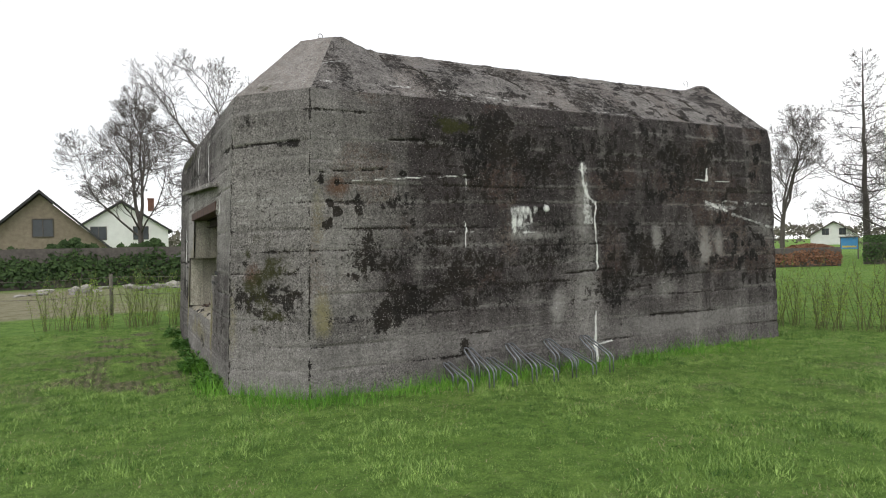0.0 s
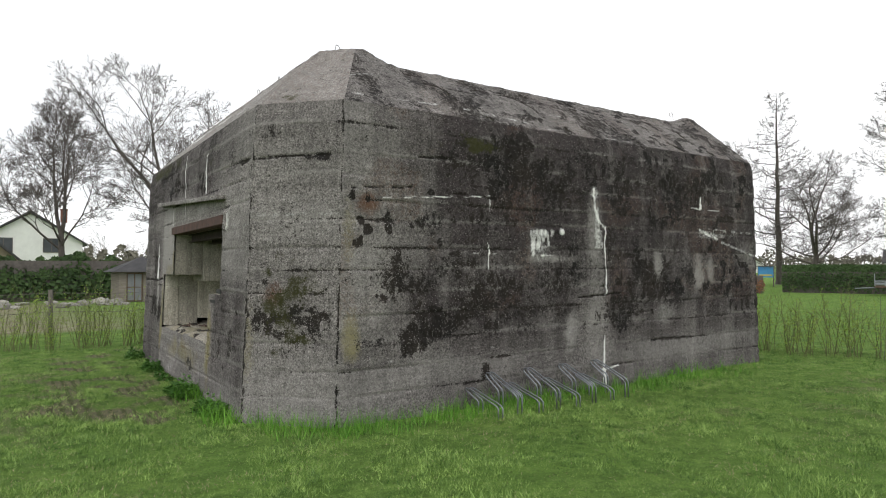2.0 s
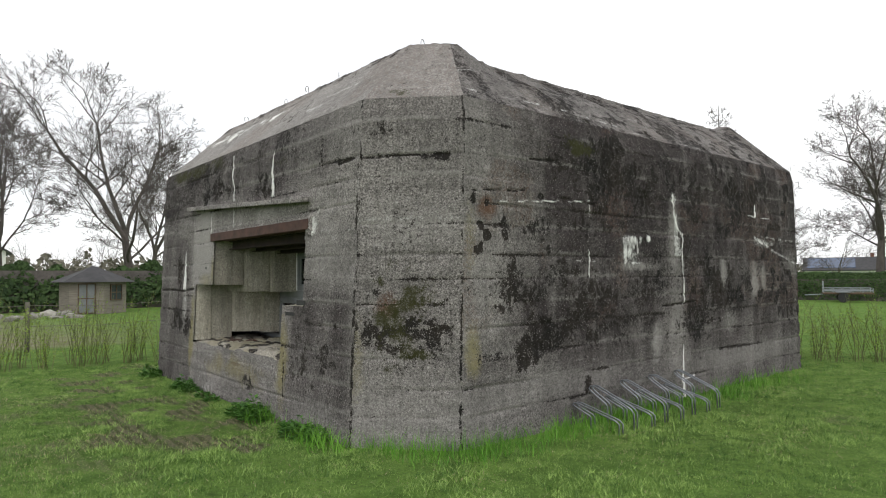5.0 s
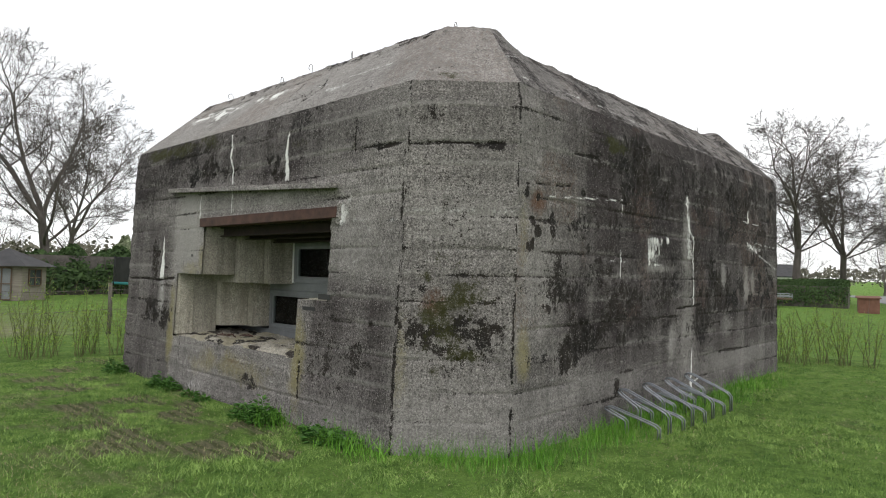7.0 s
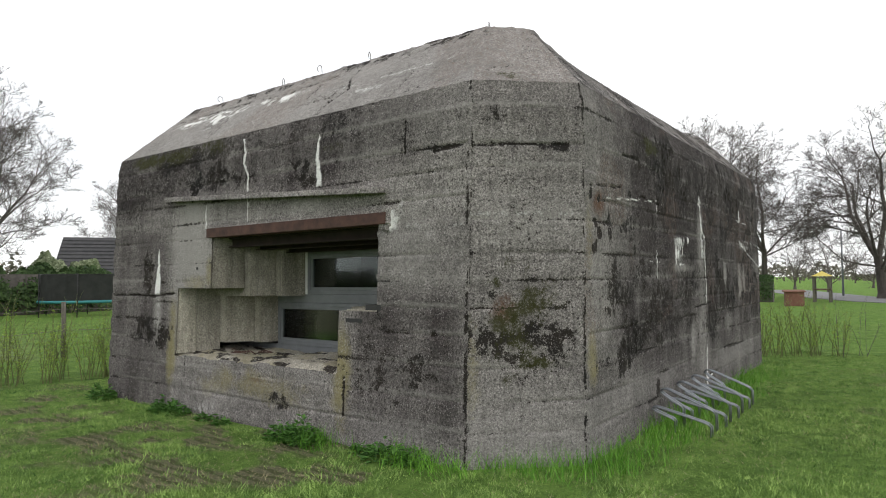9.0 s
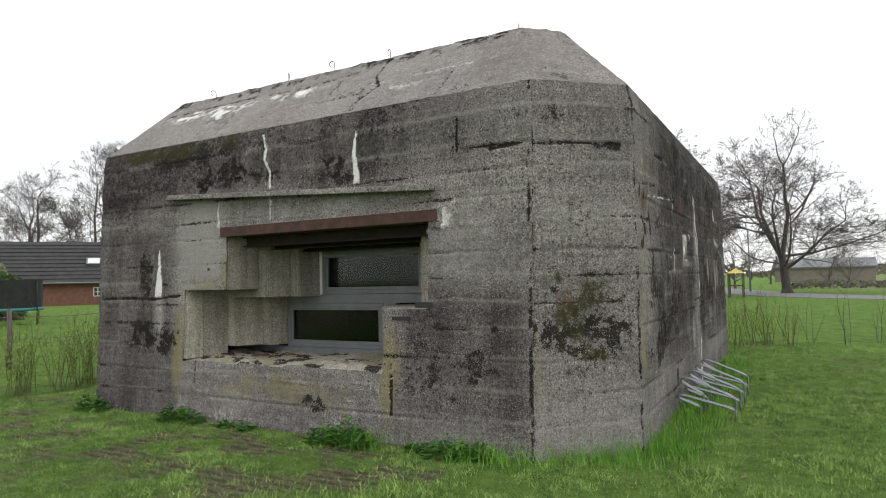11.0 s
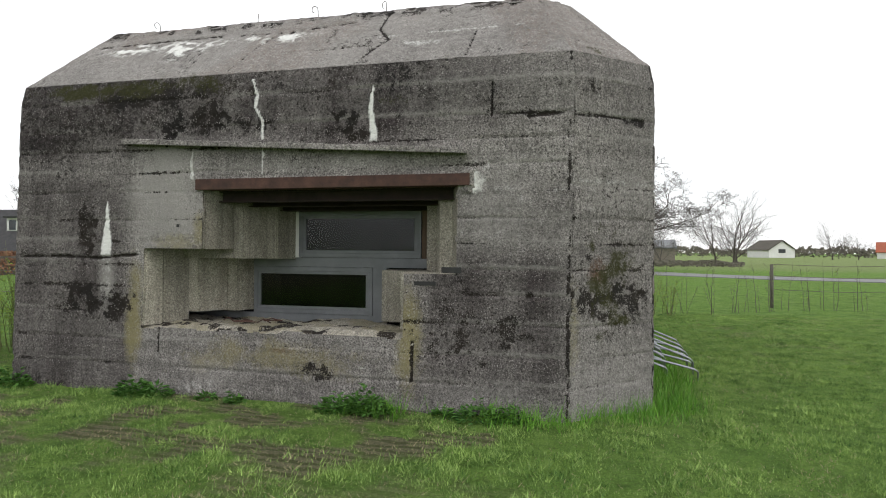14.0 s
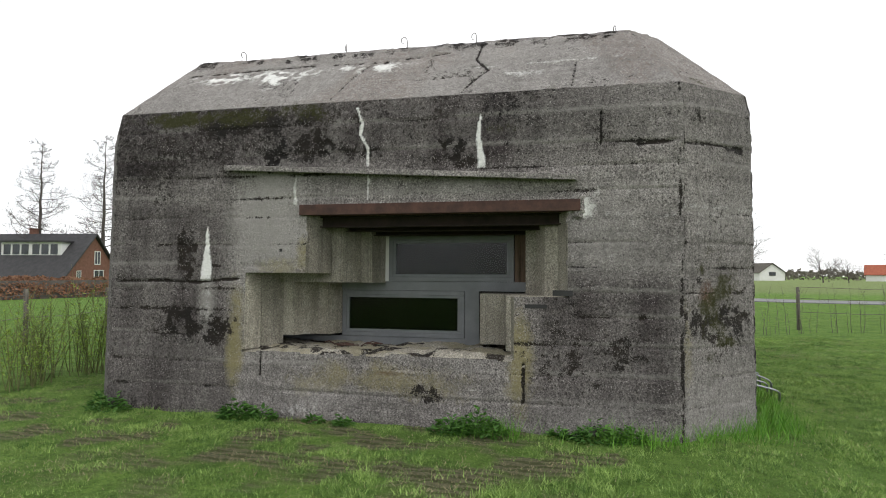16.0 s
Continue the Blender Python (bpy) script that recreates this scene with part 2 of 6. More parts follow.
    bsdf.inputs["Specular IOR Level"].default_value = 0.25
    h = times(ns, ls, times(ns, ls, fine, 0.6), times(ns, ls, grain, 0.5), "ADD")
    bp = node(ns, "ShaderNodeBump", Strength=0.9, Distance=0.014)
    ls.new(h, bp.inputs["Height"])
    bp2 = node(ns, "ShaderNodeBump", Strength=0.4, Distance=0.03)
    ls.new(mid, bp2.inputs["Height"])
    ls.new(bp.outputs[0], bp2.inputs["Normal"])
    ls.new(bp2.outputs[0], bsdf.inputs["Normal"])
    return m


def leafy(name, a, b, rough=0.6, clump=0.0):
    """Blades and leaves, each island of its own shade."""
    m, ns, ls, bsdf = mat(name)
    g = ns.new("ShaderNodeNewGeometry")
    tc = ns.new("ShaderNodeTexCoord")
    n = noise_at(ns, ls, tc.outputs["Object"], 0.8, 4)
    f = times(ns, ls, times(ns, ls, g.outputs["Random Per Island"], 0.6), ramp(ns, ls, n, 0.3, 0.7, 0.0, 0.4), "ADD")
    if clump:
        c = ramp(ns, ls, noise_at(ns, ls, tc.outputs["Object"], 5.5, 5, 0.7), 0.36, 0.64, -clump, clump)
        f = times(ns, ls, times(ns, ls, f, 0.9), c, "ADD")
    ls.new(mixer(ns, ls, f, a, b), bsdf.inputs["Base Color"])
    bsdf.inputs["Roughness"].default_value = rough
    bsdf.inputs["Specular IOR Level"].default_value = 0.3
    return m


M_CONC = concrete("old_concrete", (0.088, 0.081, 0.078), (0.400, 0.374, 0.356))
M_INNER = concrete("inner_concrete", (0.23, 0.213, 0.178), (0.50, 0.47, 0.395), 0.3)
M_RUST = plain("rusty_steel", (0.045, 0.025, 0.02), (0.12, 0.06, 0.045), 8, 0.8, 0.2)
# the same rust for the ceiling beams, with the recess's shade in its colour
M_RUST_SHADED = plain("shaded_rusty_steel", (0.018, 0.013, 0.011), (0.05, 0.03, 0.024), 8, 0.9, 0.1)
M_GREYPAINT = plain("grey_frame_paint", (0.13, 0.14, 0.15), (0.20, 0.21, 0.22), 5, 0.5)
# near-black: shade of the room and wall holes put into the colour
M_SHADE = plain("painted_shade", (0.02, 0.02, 0.02), (0.05, 0.05, 0.05), 2, 0.9)
M_BOARD = plain("brown_board", (0.07, 0.045, 0.03), (0.17, 0.11, 0.075), 4, 0.8, stretch=(8, 8, 1))
M_STEEL = plain("galvanised_steel", (0.22, 0.235, 0.26), (0.38, 0.40, 0.43), 14, 0.45, 0.7, 0.05)
M_WIRE = plain("iron_rod", (0.12, 0.10, 0.09), (0.22, 0.2, 0.19), 20, 0.7, 0.5)
# bark and twigs are lightened: distance haze is put into their colour
M_BARK = plain("bark", (0.06, 0.052, 0.047), (0.15, 0.13, 0.115), 5, 0.95, bump=0.4, stretch=(1, 1, 0.3))
M_TWIG = plain("hazed_twig_bark", (0.075, 0.066, 0.062), (0.16, 0.14, 0.13), 5, 0.95, bump=0.0)
M_STEM = plain("sapling_stem", (0.09, 0.11, 0.035), (0.22, 0.23, 0.09), 5, 0.8, bump=0.0, per_object=0.25)
M_BUD = leafy("young_leaves", (0.14, 0.24, 0.03), (0.33, 0.44, 0.08))
M_BLADE = leafy("grass_blades", (0.03, 0.10, 0.012), (0.39, 0.56, 0.15), clump=0.32)
M_STRAW = leafy("dry_grass_blades", (0.22, 0.18, 0.09), (0.52, 0.46, 0.28))
M_LONG = leafy("long_grass_blades", (0.04, 0.16, 0.012), (0.20, 0.42, 0.05))
M_NETTLE = leafy("weed_leaves", (0.03, 0.10, 0.015), (0.11, 0.24, 0.045))
M_HEDGE = leafy("conifer_leaves", (0.018, 0.038, 0.014), (0.07, 0.12, 0.036), 0.8)
M_BEECH = leafy("dry_beech_leaves", (0.13, 0.06, 0.035), (0.28, 0.15, 0.09), 0.8)
M_BLOSSOM = leafy("blossom_leaves", (0.06, 0.10, 0.03), (0.42, 0.46, 0.30), 0.8)
M_FARBUSH = leafy("far_scrub", (0.10, 0.09, 0.07), (0.20, 0.19, 0.15), 0.9)
M_POST = plain("weathered_post", (0.06, 0.055, 0.045), (0.2, 0.18, 0.15), 8, 0.9, stretch=(4, 4, 0.5))
M_ROAD = plain("asphalt", (0.16, 0.16, 0.165), (0.25, 0.25, 0.26), 1, 0.9)
M_WHITE = plain("white_paint", (0.66, 0.66, 0.65), (0.8, 0.8, 0.79), 1, 0.7)
M_RENDER = plain("brown_brickwork", (0.20, 0.16, 0.12), (0.31, 0.26, 0.20), 3, 0.9, fine=20)
M_BRICK = plain("red_brickwork", (0.13, 0.06, 0.04), (0.23, 0.11, 0.08), 3, 0.9, fine=14)
M_TILE = plain("dark_roof_tiles", (0.025, 0.025, 0.028), (0.06, 0.058, 0.06), 2, 0.7, fine=9)
M_THATCH = plain("thatch", (0.06, 0.055, 0.045), (0.13, 0.115, 0.095), 2, 0.95, fine=12)
M_RED = plain("red_roof_tiles", (0.25, 0.06, 0.03), (0.4, 0.12, 0.06), 2, 0.8, fine=9)
M_GLASS_DARK = plain("far_window_glass", (0.03, 0.035, 0.04), (0.07, 0.08, 0.09), 0.7, 0.1, bump=0)
M_SOLAR = plain("solar_cells", (0.05, 0.07, 0.12), (0.09, 0.12, 0.19), 2, 0.15, bump=0)
M_SHED = plain("grey_shed_boards", (0.16, 0.14, 0.12), (0.28, 0.25, 0.21), 4, 0.9, stretch=(0.5, 0.5, 6))
M_NET = plain("black_net", (0.012, 0.013, 0.012), (0.03, 0.032, 0.03), 3, 0.9)
M_TEAL = plain("teal_padding", (0.02, 0.16, 0.17), (0.04, 0.24, 0.25), 2, 0.6)
M_BLUE = plain("blue_sign", (0.04, 0.22, 0.5), (0.08, 0.32, 0.6), 2, 0.5)
M_YELLOW = plain("yellow_paint", (0.5, 0.4, 0.08), (0.65, 0.55, 0.15), 2, 0.6)
M_RUBBLE = plain("broken_stone", (0.2, 0.19, 0.17), (0.42, 0.4, 0.36), 6, 0.95, per_object=0.3)
M_TYRE = plain("black_rubber", (0.015, 0.015, 0.016), (0.03, 0.03, 0.03), 6, 0.8)

# window glass: clear, with the sky's gloss
M_GLASS, g_ns, g_ls, g_bsdf = mat("window_glass")
g_ns.remove(g_bsdf)
g_t, g_g, g_f, g_m = (g_ns.new(k) for k in ("ShaderNodeBsdfTransparent", "ShaderNodeBsdfGlossy", "ShaderNodeFresnel", "ShaderNodeMixShader"))
g_t.inputs[0].default_value = (0.72, 0.78, 0.76, 1)
g_g.inputs["Roughness"].default_value = 0.06
g_f.inputs[0].default_value = 1.34
g_ls.new(g_f.outputs[0], g_m.inputs[0])
g_ls.new(g_t.outputs[0], g_m.inputs[1])
g_ls.new(g_g.outputs[0], g_m.inputs[2])
g_ls.new(g_m.outputs[0], g_ns["Material Output"].inputs[0])

# the ground: grass, worn earth (attribute earth) and sand (attribute sand)
M_GROUND, q_ns, q_ls, q_b = mat("meadow")
q_tc = q_ns.new("ShaderNodeTexCoord")
q_v = q_tc.outputs["Object"]
q_big, q_mid, q_fin = noise_at(q_ns, q_ls, q_v, 0.25, 5), noise_at(q_ns, q_ls, q_v, 2.2, 9, 0.8), noise_at(q_ns, q_ls, q_v, 45, 4, 0.75)
q_grass = mixer(q_ns, q_ls, ramp(q_ns, q_ls, q_mid, 0.38, 0.62), (0.085, 0.17, 0.036), (0.28, 0.44, 0.10))
q_grass = mixer(q_ns, q_ls, ramp(q_ns, q_ls, q_big, 0.35, 0.65, 0.0, 0.5), q_grass, (0.17, 0.34, 0.06))
q_grass = mixer(q_ns, q_ls, ramp(q_ns, q_ls, q_fin, 0.35, 0.7, 0.55, 0.0), q_grass, (0.055, 0.085, 0.02))
q_m2 = noise_at(q_ns, q_ls, q_v, 7.0, 9, 0.8)
q_grass = mixer(q_ns, q_ls, ramp(q_ns, q_ls, q_m2, 0.54, 0.66, 0.0, 0.5), q_grass, (0.24, 0.33, 0.115))
q_grass = mixer(q_ns, q_ls, ramp(q_ns, q_ls, q_m2, 0.47, 0.34, 0.0, 0.7), q_grass, (0.05, 0.085, 0.022))
q_soil = mixer(q_ns, q_ls, ramp(q_ns, q_ls, q_fin, 0.3, 0.7), (0.10, 0.092, 0.058), (0.26, 0.23, 0.16))
q_wave = q_ns.new("ShaderNodeTexWave")
q_wave.inputs["Scale"].default_value, q_wave.inputs["Distortion"].default_value = 2.9, 2.2
q_wave.inputs["Detail"].default_value, q_wave.inputs["Detail Scale"].default_value = 3, 1.2
q_ls.new(q_v, q_wave.inputs["Vector"])
q_soil = mixer(q_ns, q_ls, ramp(q_ns, q_ls, q_wave.outputs["Fac"], 0.55, 0.25, 0.0, 0.6), q_soil, (0.05, 0.065, 0.022))
q_sandc = mixer(q_ns, q_ls, ramp(q_ns, q_ls, q_mid, 0.35, 0.65), (0.20, 0.17, 0.10), (0.36, 0.32, 0.25))
q_a1, q_a2 = q_ns.new("ShaderNodeAttribute"), q_ns.new("ShaderNodeAttribute")
q_a1.attribute_name, q_a2.attribute_name = "earth", "sand"
q_e = times(q_ns, q_ls, q_a1.outputs["Fac"], ramp(q_ns, q_ls, q_mid, 0.25, 0.75, -0.4, 0.4), "ADD")
q_col = mixer(q_ns, q_ls, ramp(q_ns, q_ls, q_e, 0.22, 0.75, 0.0, 0.88), q_grass, q_soil)
q_col = mixer(q_ns, q_ls, q_a2.outputs["Fac"], q_col, q_sandc)
q_ls.new(q_col, q_b.inputs["Base Color"])
q_b.inputs["Roughness"].default_value = 0.95
q_b.inputs["Specular IOR Level"].default_value = 0.1
q_bp = node(q_ns, "ShaderNodeBump", Strength=1.0, Distance=0.06)
q_ls.new(q_fin, q_bp.inputs["Height"])
q_ls.new(q_bp.outputs[0], q_b.inputs["Normal"])

# ---- ground ----
# plan of the bunker at the ground, counter-clockwise from the front corner
PLAN = [(1.668, 6.315), (8.93, 6.365), (9.65, 7.03), (9.65, 12.84), (8.93, 13.5), (1.68, 13.5), (0.965, 12.84), (0.985, 7.03)]


def plan_distance(x, y):
    """Signed distance to the bunker's plan, negative inside."""
    d = np.full(len(x), -1e9)
    n = len(PLAN)
    for i in range(n):
        (ax, ay), (bx, by) = PLAN[i], PLAN[(i + 1) % n]
        lx, ly = bx - ax, by - ay
        k = math.hypot(lx, ly)
        d = np.maximum(d, ((x - ax) * ly - (y - ay) * lx) / k)
    return d


def earth_at(x, y):
    """How worn the grass is, 0 to 1."""
    p = np.stack([x, y, x * 0], 1)
    e = 0.85 * sstep(2.0, 0.25, plan_distance(x, y)) * sstep(3.2, 1.0, x) * sstep(6.9, 8.0, y)
    e += 0.75 * np.exp(-(((x + 0.3) / 1.3) ** 2 + ((y - 9.6) / 2.6) ** 2))
    e += 0.5 * np.exp(-(((x - 7.2) / 2.0) ** 2 + ((y - 4.2) / 0.8) ** 2))
    e += 0.25 * sstep(0.62, 0.78, fbm(p * 0.7, 4, 5))
    return np.clip(1.15 * e * sstep(0.3, 0.75, fbm(p * 3.0, 5, 9)), 0, 1)


def ground_height(x, y):
    p = np.stack([x, y, x * 0], 1)
    near = sstep(40, 15, np.hypot(x - 2, y - 6))
    ruts = 0.012 * np.sin((x * 0.8 + y * 0.6) * 26) * earth_at(x, y)
    return near * (0.05 * (fbm(p * 0.9, 4, 3) - 0.5) + 0.03 * (fbm(p * 4, 3, 4) - 0.5) + ruts)


def spread(lo, hi, step, far):
    mid = np.arange(lo, hi + step / 2, step)
    out, k = [], step
    while sum(out) < far:
        k *= 1.22
        out.append(k)
    off = np.cumsum(out)
    return np.concatenate([(lo - off)[::-1], mid, hi + off])


gx, gy = spread(-9, 15, 0.09, 2500), spread(-4, 18, 0.09, 2500)
GX, GY = np.meshgrid(gx, gy)
fx, fy = GX.ravel(), GY.ravel()
nx, ny = len(gx), len(gy)
idx = np.arange(nx * ny).reshape(ny, nx)
g_faces = np.stack([idx[:-1, :-1], idx[:-1, 1:], idx[1:, 1:], idx[1:, :-1]], -1).reshape(-1, 4)
ground_me = array_mesh("ground", np.stack([fx, fy, ground_height(fx, fy)], 1), g_faces, True)
at = ground_me.attributes.new("earth", "FLOAT", "POINT")
at.data.foreach_set("value", earth_at(fx, fy).astype(np.float32))
at = ground_me.attributes.new("sand", "FLOAT", "POINT")
wob = 2.5 * (fbm(np.stack([fx, fy, fx * 0], 1) * 0.25, 3, 8) - 0.5)
sand = sstep(17.6, 18.6, fy + wob) * sstep(36, 33, fy) * sstep(4, -2, fx + wob * 2) * sstep(-40, -25, fx) * 0.85
far_field = 0.35 * sstep(45, 60, fx) * sstep(6, 0, fy) * sstep(400, 200, fx)
at.data.foreach_set("value", np.clip(sand + far_field, 0, 1).astype(np.float32))
ground = tagged(part("ground", ground_me, M_GROUND), "green spring lawn with worn earth patches", "ground", kind="structure")

# the road beyond the meadow
road_near = [(29, -30), (31, -8), (32.6, -2), (36.2, 3.4), (41, 7.4), (47, 10.4), (75, 19)]
rv, rf = [], []
for i, (x, y) in enumerate(road_near):
    ax, ay = road_near[max(i - 1, 0)]
    bx, by = road_near[min(i + 1, len(road_near) - 1)]
    k = math.hypot(bx - ax, by - ay)
    ox, oy = (by - ay) / k * 4.5, -(bx - ax) / k * 4.5
    rv += [(x, y, 0.03), (x + ox, y + oy, 0.03), (x, y, -0.1), (x + ox, y + oy, -0.1)]
for i in range(len(road_near) - 1):
    a, b = 4 * i, 4 * i + 4
    rf += [(a, a + 1, b + 1, b), (a + 2, a, b, b + 2), (a + 1, a + 3, b + 3, b + 1)]
tagged(part("road", mesh_from("road", rv, rf), M_ROAD), "narrow grey asphalt country road", "road", kind="structure")


# ---- the bunker ----
def ring(ds):
    """The plan with each face moved inwards by its own distance, corner by corner."""
    n, out = len(PLAN), []
    ds = ds if isinstance(ds, (list, tuple)) else [ds] * n
    for i in range(n):
        lines = []
        for k in ((i - 1) % n, i):
            (ax, ay), (bx, by) = PLAN[k], PLAN[(k + 1) % n]
            c = math.hypot(bx - ax, by - ay)
            nxx, nyy = (by - ay) / c, -(bx - ax) / c
            lines.append((nxx, nyy, nxx * ax + nyy * ay - ds[k]))
        (a, b, c), (e, f, g) = lines
        det = a * f - b * e
        out.append(((c * f - b * g) / det, (a * g - c * e) / det))
    return out


# how far each face leans in up to the bevelled band: the long sides stand upright
BATTER = [0.0, 0.05, 0.1, 0.05, 0.0, 0.05, 0.105, 0.06]


# how far each roof face runs in for each metre of its rise
ROOF_RUN = [0.93, 1.05, 1.01, 1.05, 1.01, 1.05, 1.01, 1.08]


def insets_at(z):
    """Each face's inset at the height z: its batter, a bevelled band, then the roof at 45 degrees."""
    band = float(np.interp(z, [2.94, 3.16], [0.0, 0.045]))
    rise = max(z - 3.16, 0.0)
    return [b * min(max(z, 0.0), 2.94) / 2.94 + band + rise * k for b, k in zip(BATTER, ROOF_RUN)]


def front_x(y, z):
    return 0.965 + 0.02 * (12.84 - y) / 5.81 + 0.105 * z / 2.94


SEAMS = [0.27, 0.52, 0.79, 1.05, 1.27, 1.50, 1.72, 1.99, 2.19, 2.42, 2.63]


def blob(s, z, s0, z0, rs, rz, seed, rag=0.8, freq=5.0):
    """A ragged patch: 1 in its middle, 0 outside."""
    p = np.stack([s * freq, z * freq, s * 0 + seed * 3.1], 1)
    r = np.sqrt(((s - s0) / rs) ** 2 + ((z - z0) / rz) ** 2)
    return sstep(1.1, 0.1, r + rag * (fbm(p, 4, seed) - 0.5) * 2)


def run_down(s, z, s0, top, bottom, w0, w1, seed, wander=0.03):
    """A streak that ran down from top to bottom, w0 wide above and w1 below."""
    p = np.stack([z * 4, z * 0, z * 0 + seed], 1)
    mid = s0 + wander * (fbm(p, 3, seed) - 0.5) * 4
    f = np.clip((top - z) / (top - bottom), 0, 1)
    w = (w0 + (w1 - w0) * f) * (0.75 + 0.5 * fbm(np.stack([z * 13, z * 0, z * 0 + seed], 1), 3, seed + 3))
    return sstep(1.0, 0.5, np.abs(s - mid) / np.maximum(w, 1e-4)) * sstep(top + 0.02, top - 0.03, z) * sstep(bottom - 0.03, bottom + 0.02, z)


def line_on(s, z, pts, w, seed, broken=0.0):
    """A thin, broken line through the points."""
    d = np.full(len(s), 9.0)
    for (a, b), (c, e) in zip(pts, pts[1:]):
        t = np.clip(((s - a) * (c - a) + (z - b) * (e - b)) / ((c - a) ** 2 + (e - b) ** 2), 0, 1)
        d = np.minimum(d, np.hypot(s - a - t * (c - a), z - b - t * (e - b)))
    n = fbm(np.stack([s * 9, z * 9, s * 0 + seed], 1), 3, seed)
    return sstep(1.0, 0.4, (d + 0.02 * (n - 0.5)) / w) * (sstep(broken, broken + 0.12, n) if broken else 1)


# stains on the side wall, by x and z: (x, z, half width, half height, strength)
SIDE_LICHEN = [(3.6, 2.75, 1.0, 0.4, 1.15), (4.1, 2.45, 1.0, 0.5, 1.0), (3.3, 2.05, 1.1, 0.5, 0.8), (2.6, 0.86, 0.6, 0.27, 1.0),
               (2.4, 1.38, 0.85, 0.3, 0.8), (3.55, 1.26, 0.9, 0.3, 0.95), (6.15, 1.35, 0.65, 0.42, 1.2), (7.6, 1.25, 0.9, 0.24, 1.0),
               (6.7, 2.68, 1.2, 0.42, 1.0), (7.7, 2.66, 1.0, 0.36, 0.95), (6.9, 2.25, 0.8, 0.35, 0.8), (5.75, 2.5, 0.4, 0.7, 0.8), (5.6, 1.0, 0.5, 0.9, 0.75), (4.4, 1.3, 0.5, 0.3, 0.7)]
SIDE_DOTS = [(2.23, 1.91, 0.07), (2.17, 1.22, 0.07), (2.41, 0.64, 0.06), (2.1, 1.23, 0.05), (2.5, 1.95, 0.05), (2.35, 1.66, 0.05), (2.9, 1.6, 0.05), (3.05, 2.0, 0.06),
             (2.75, 2.3, 0.06), (2.6, 1.15, 0.06), (3.2, 0.95, 0.06), (3.46, 0.37, 0.13)]
SIDE_PALE = [(6.46, 1.5, 0.1, 0.25, 0.7), (7.38, 1.4, 0.12, 0.28, 0.95), (7.66, 1.42, 0.1, 0.22, 0.75), (4.78, 0.7, 0.12, 0.24, 0.8), (5.2, 1.9, 0.15, 0.6, 0.6),
             (5.2, 0.9, 0.2, 0.6, 0.5), (6.6, 0.85, 0.25, 0.2, 0.45), (4.4, 1.62, 0.4, 0.05, 0.6), (8.6, 1.75, 0.3, 0.2, 0.4), (7.1, 0.4, 1.8, 0.22, 0.4), (3.0, 0.45, 1.5, 0.2, 0.25)]


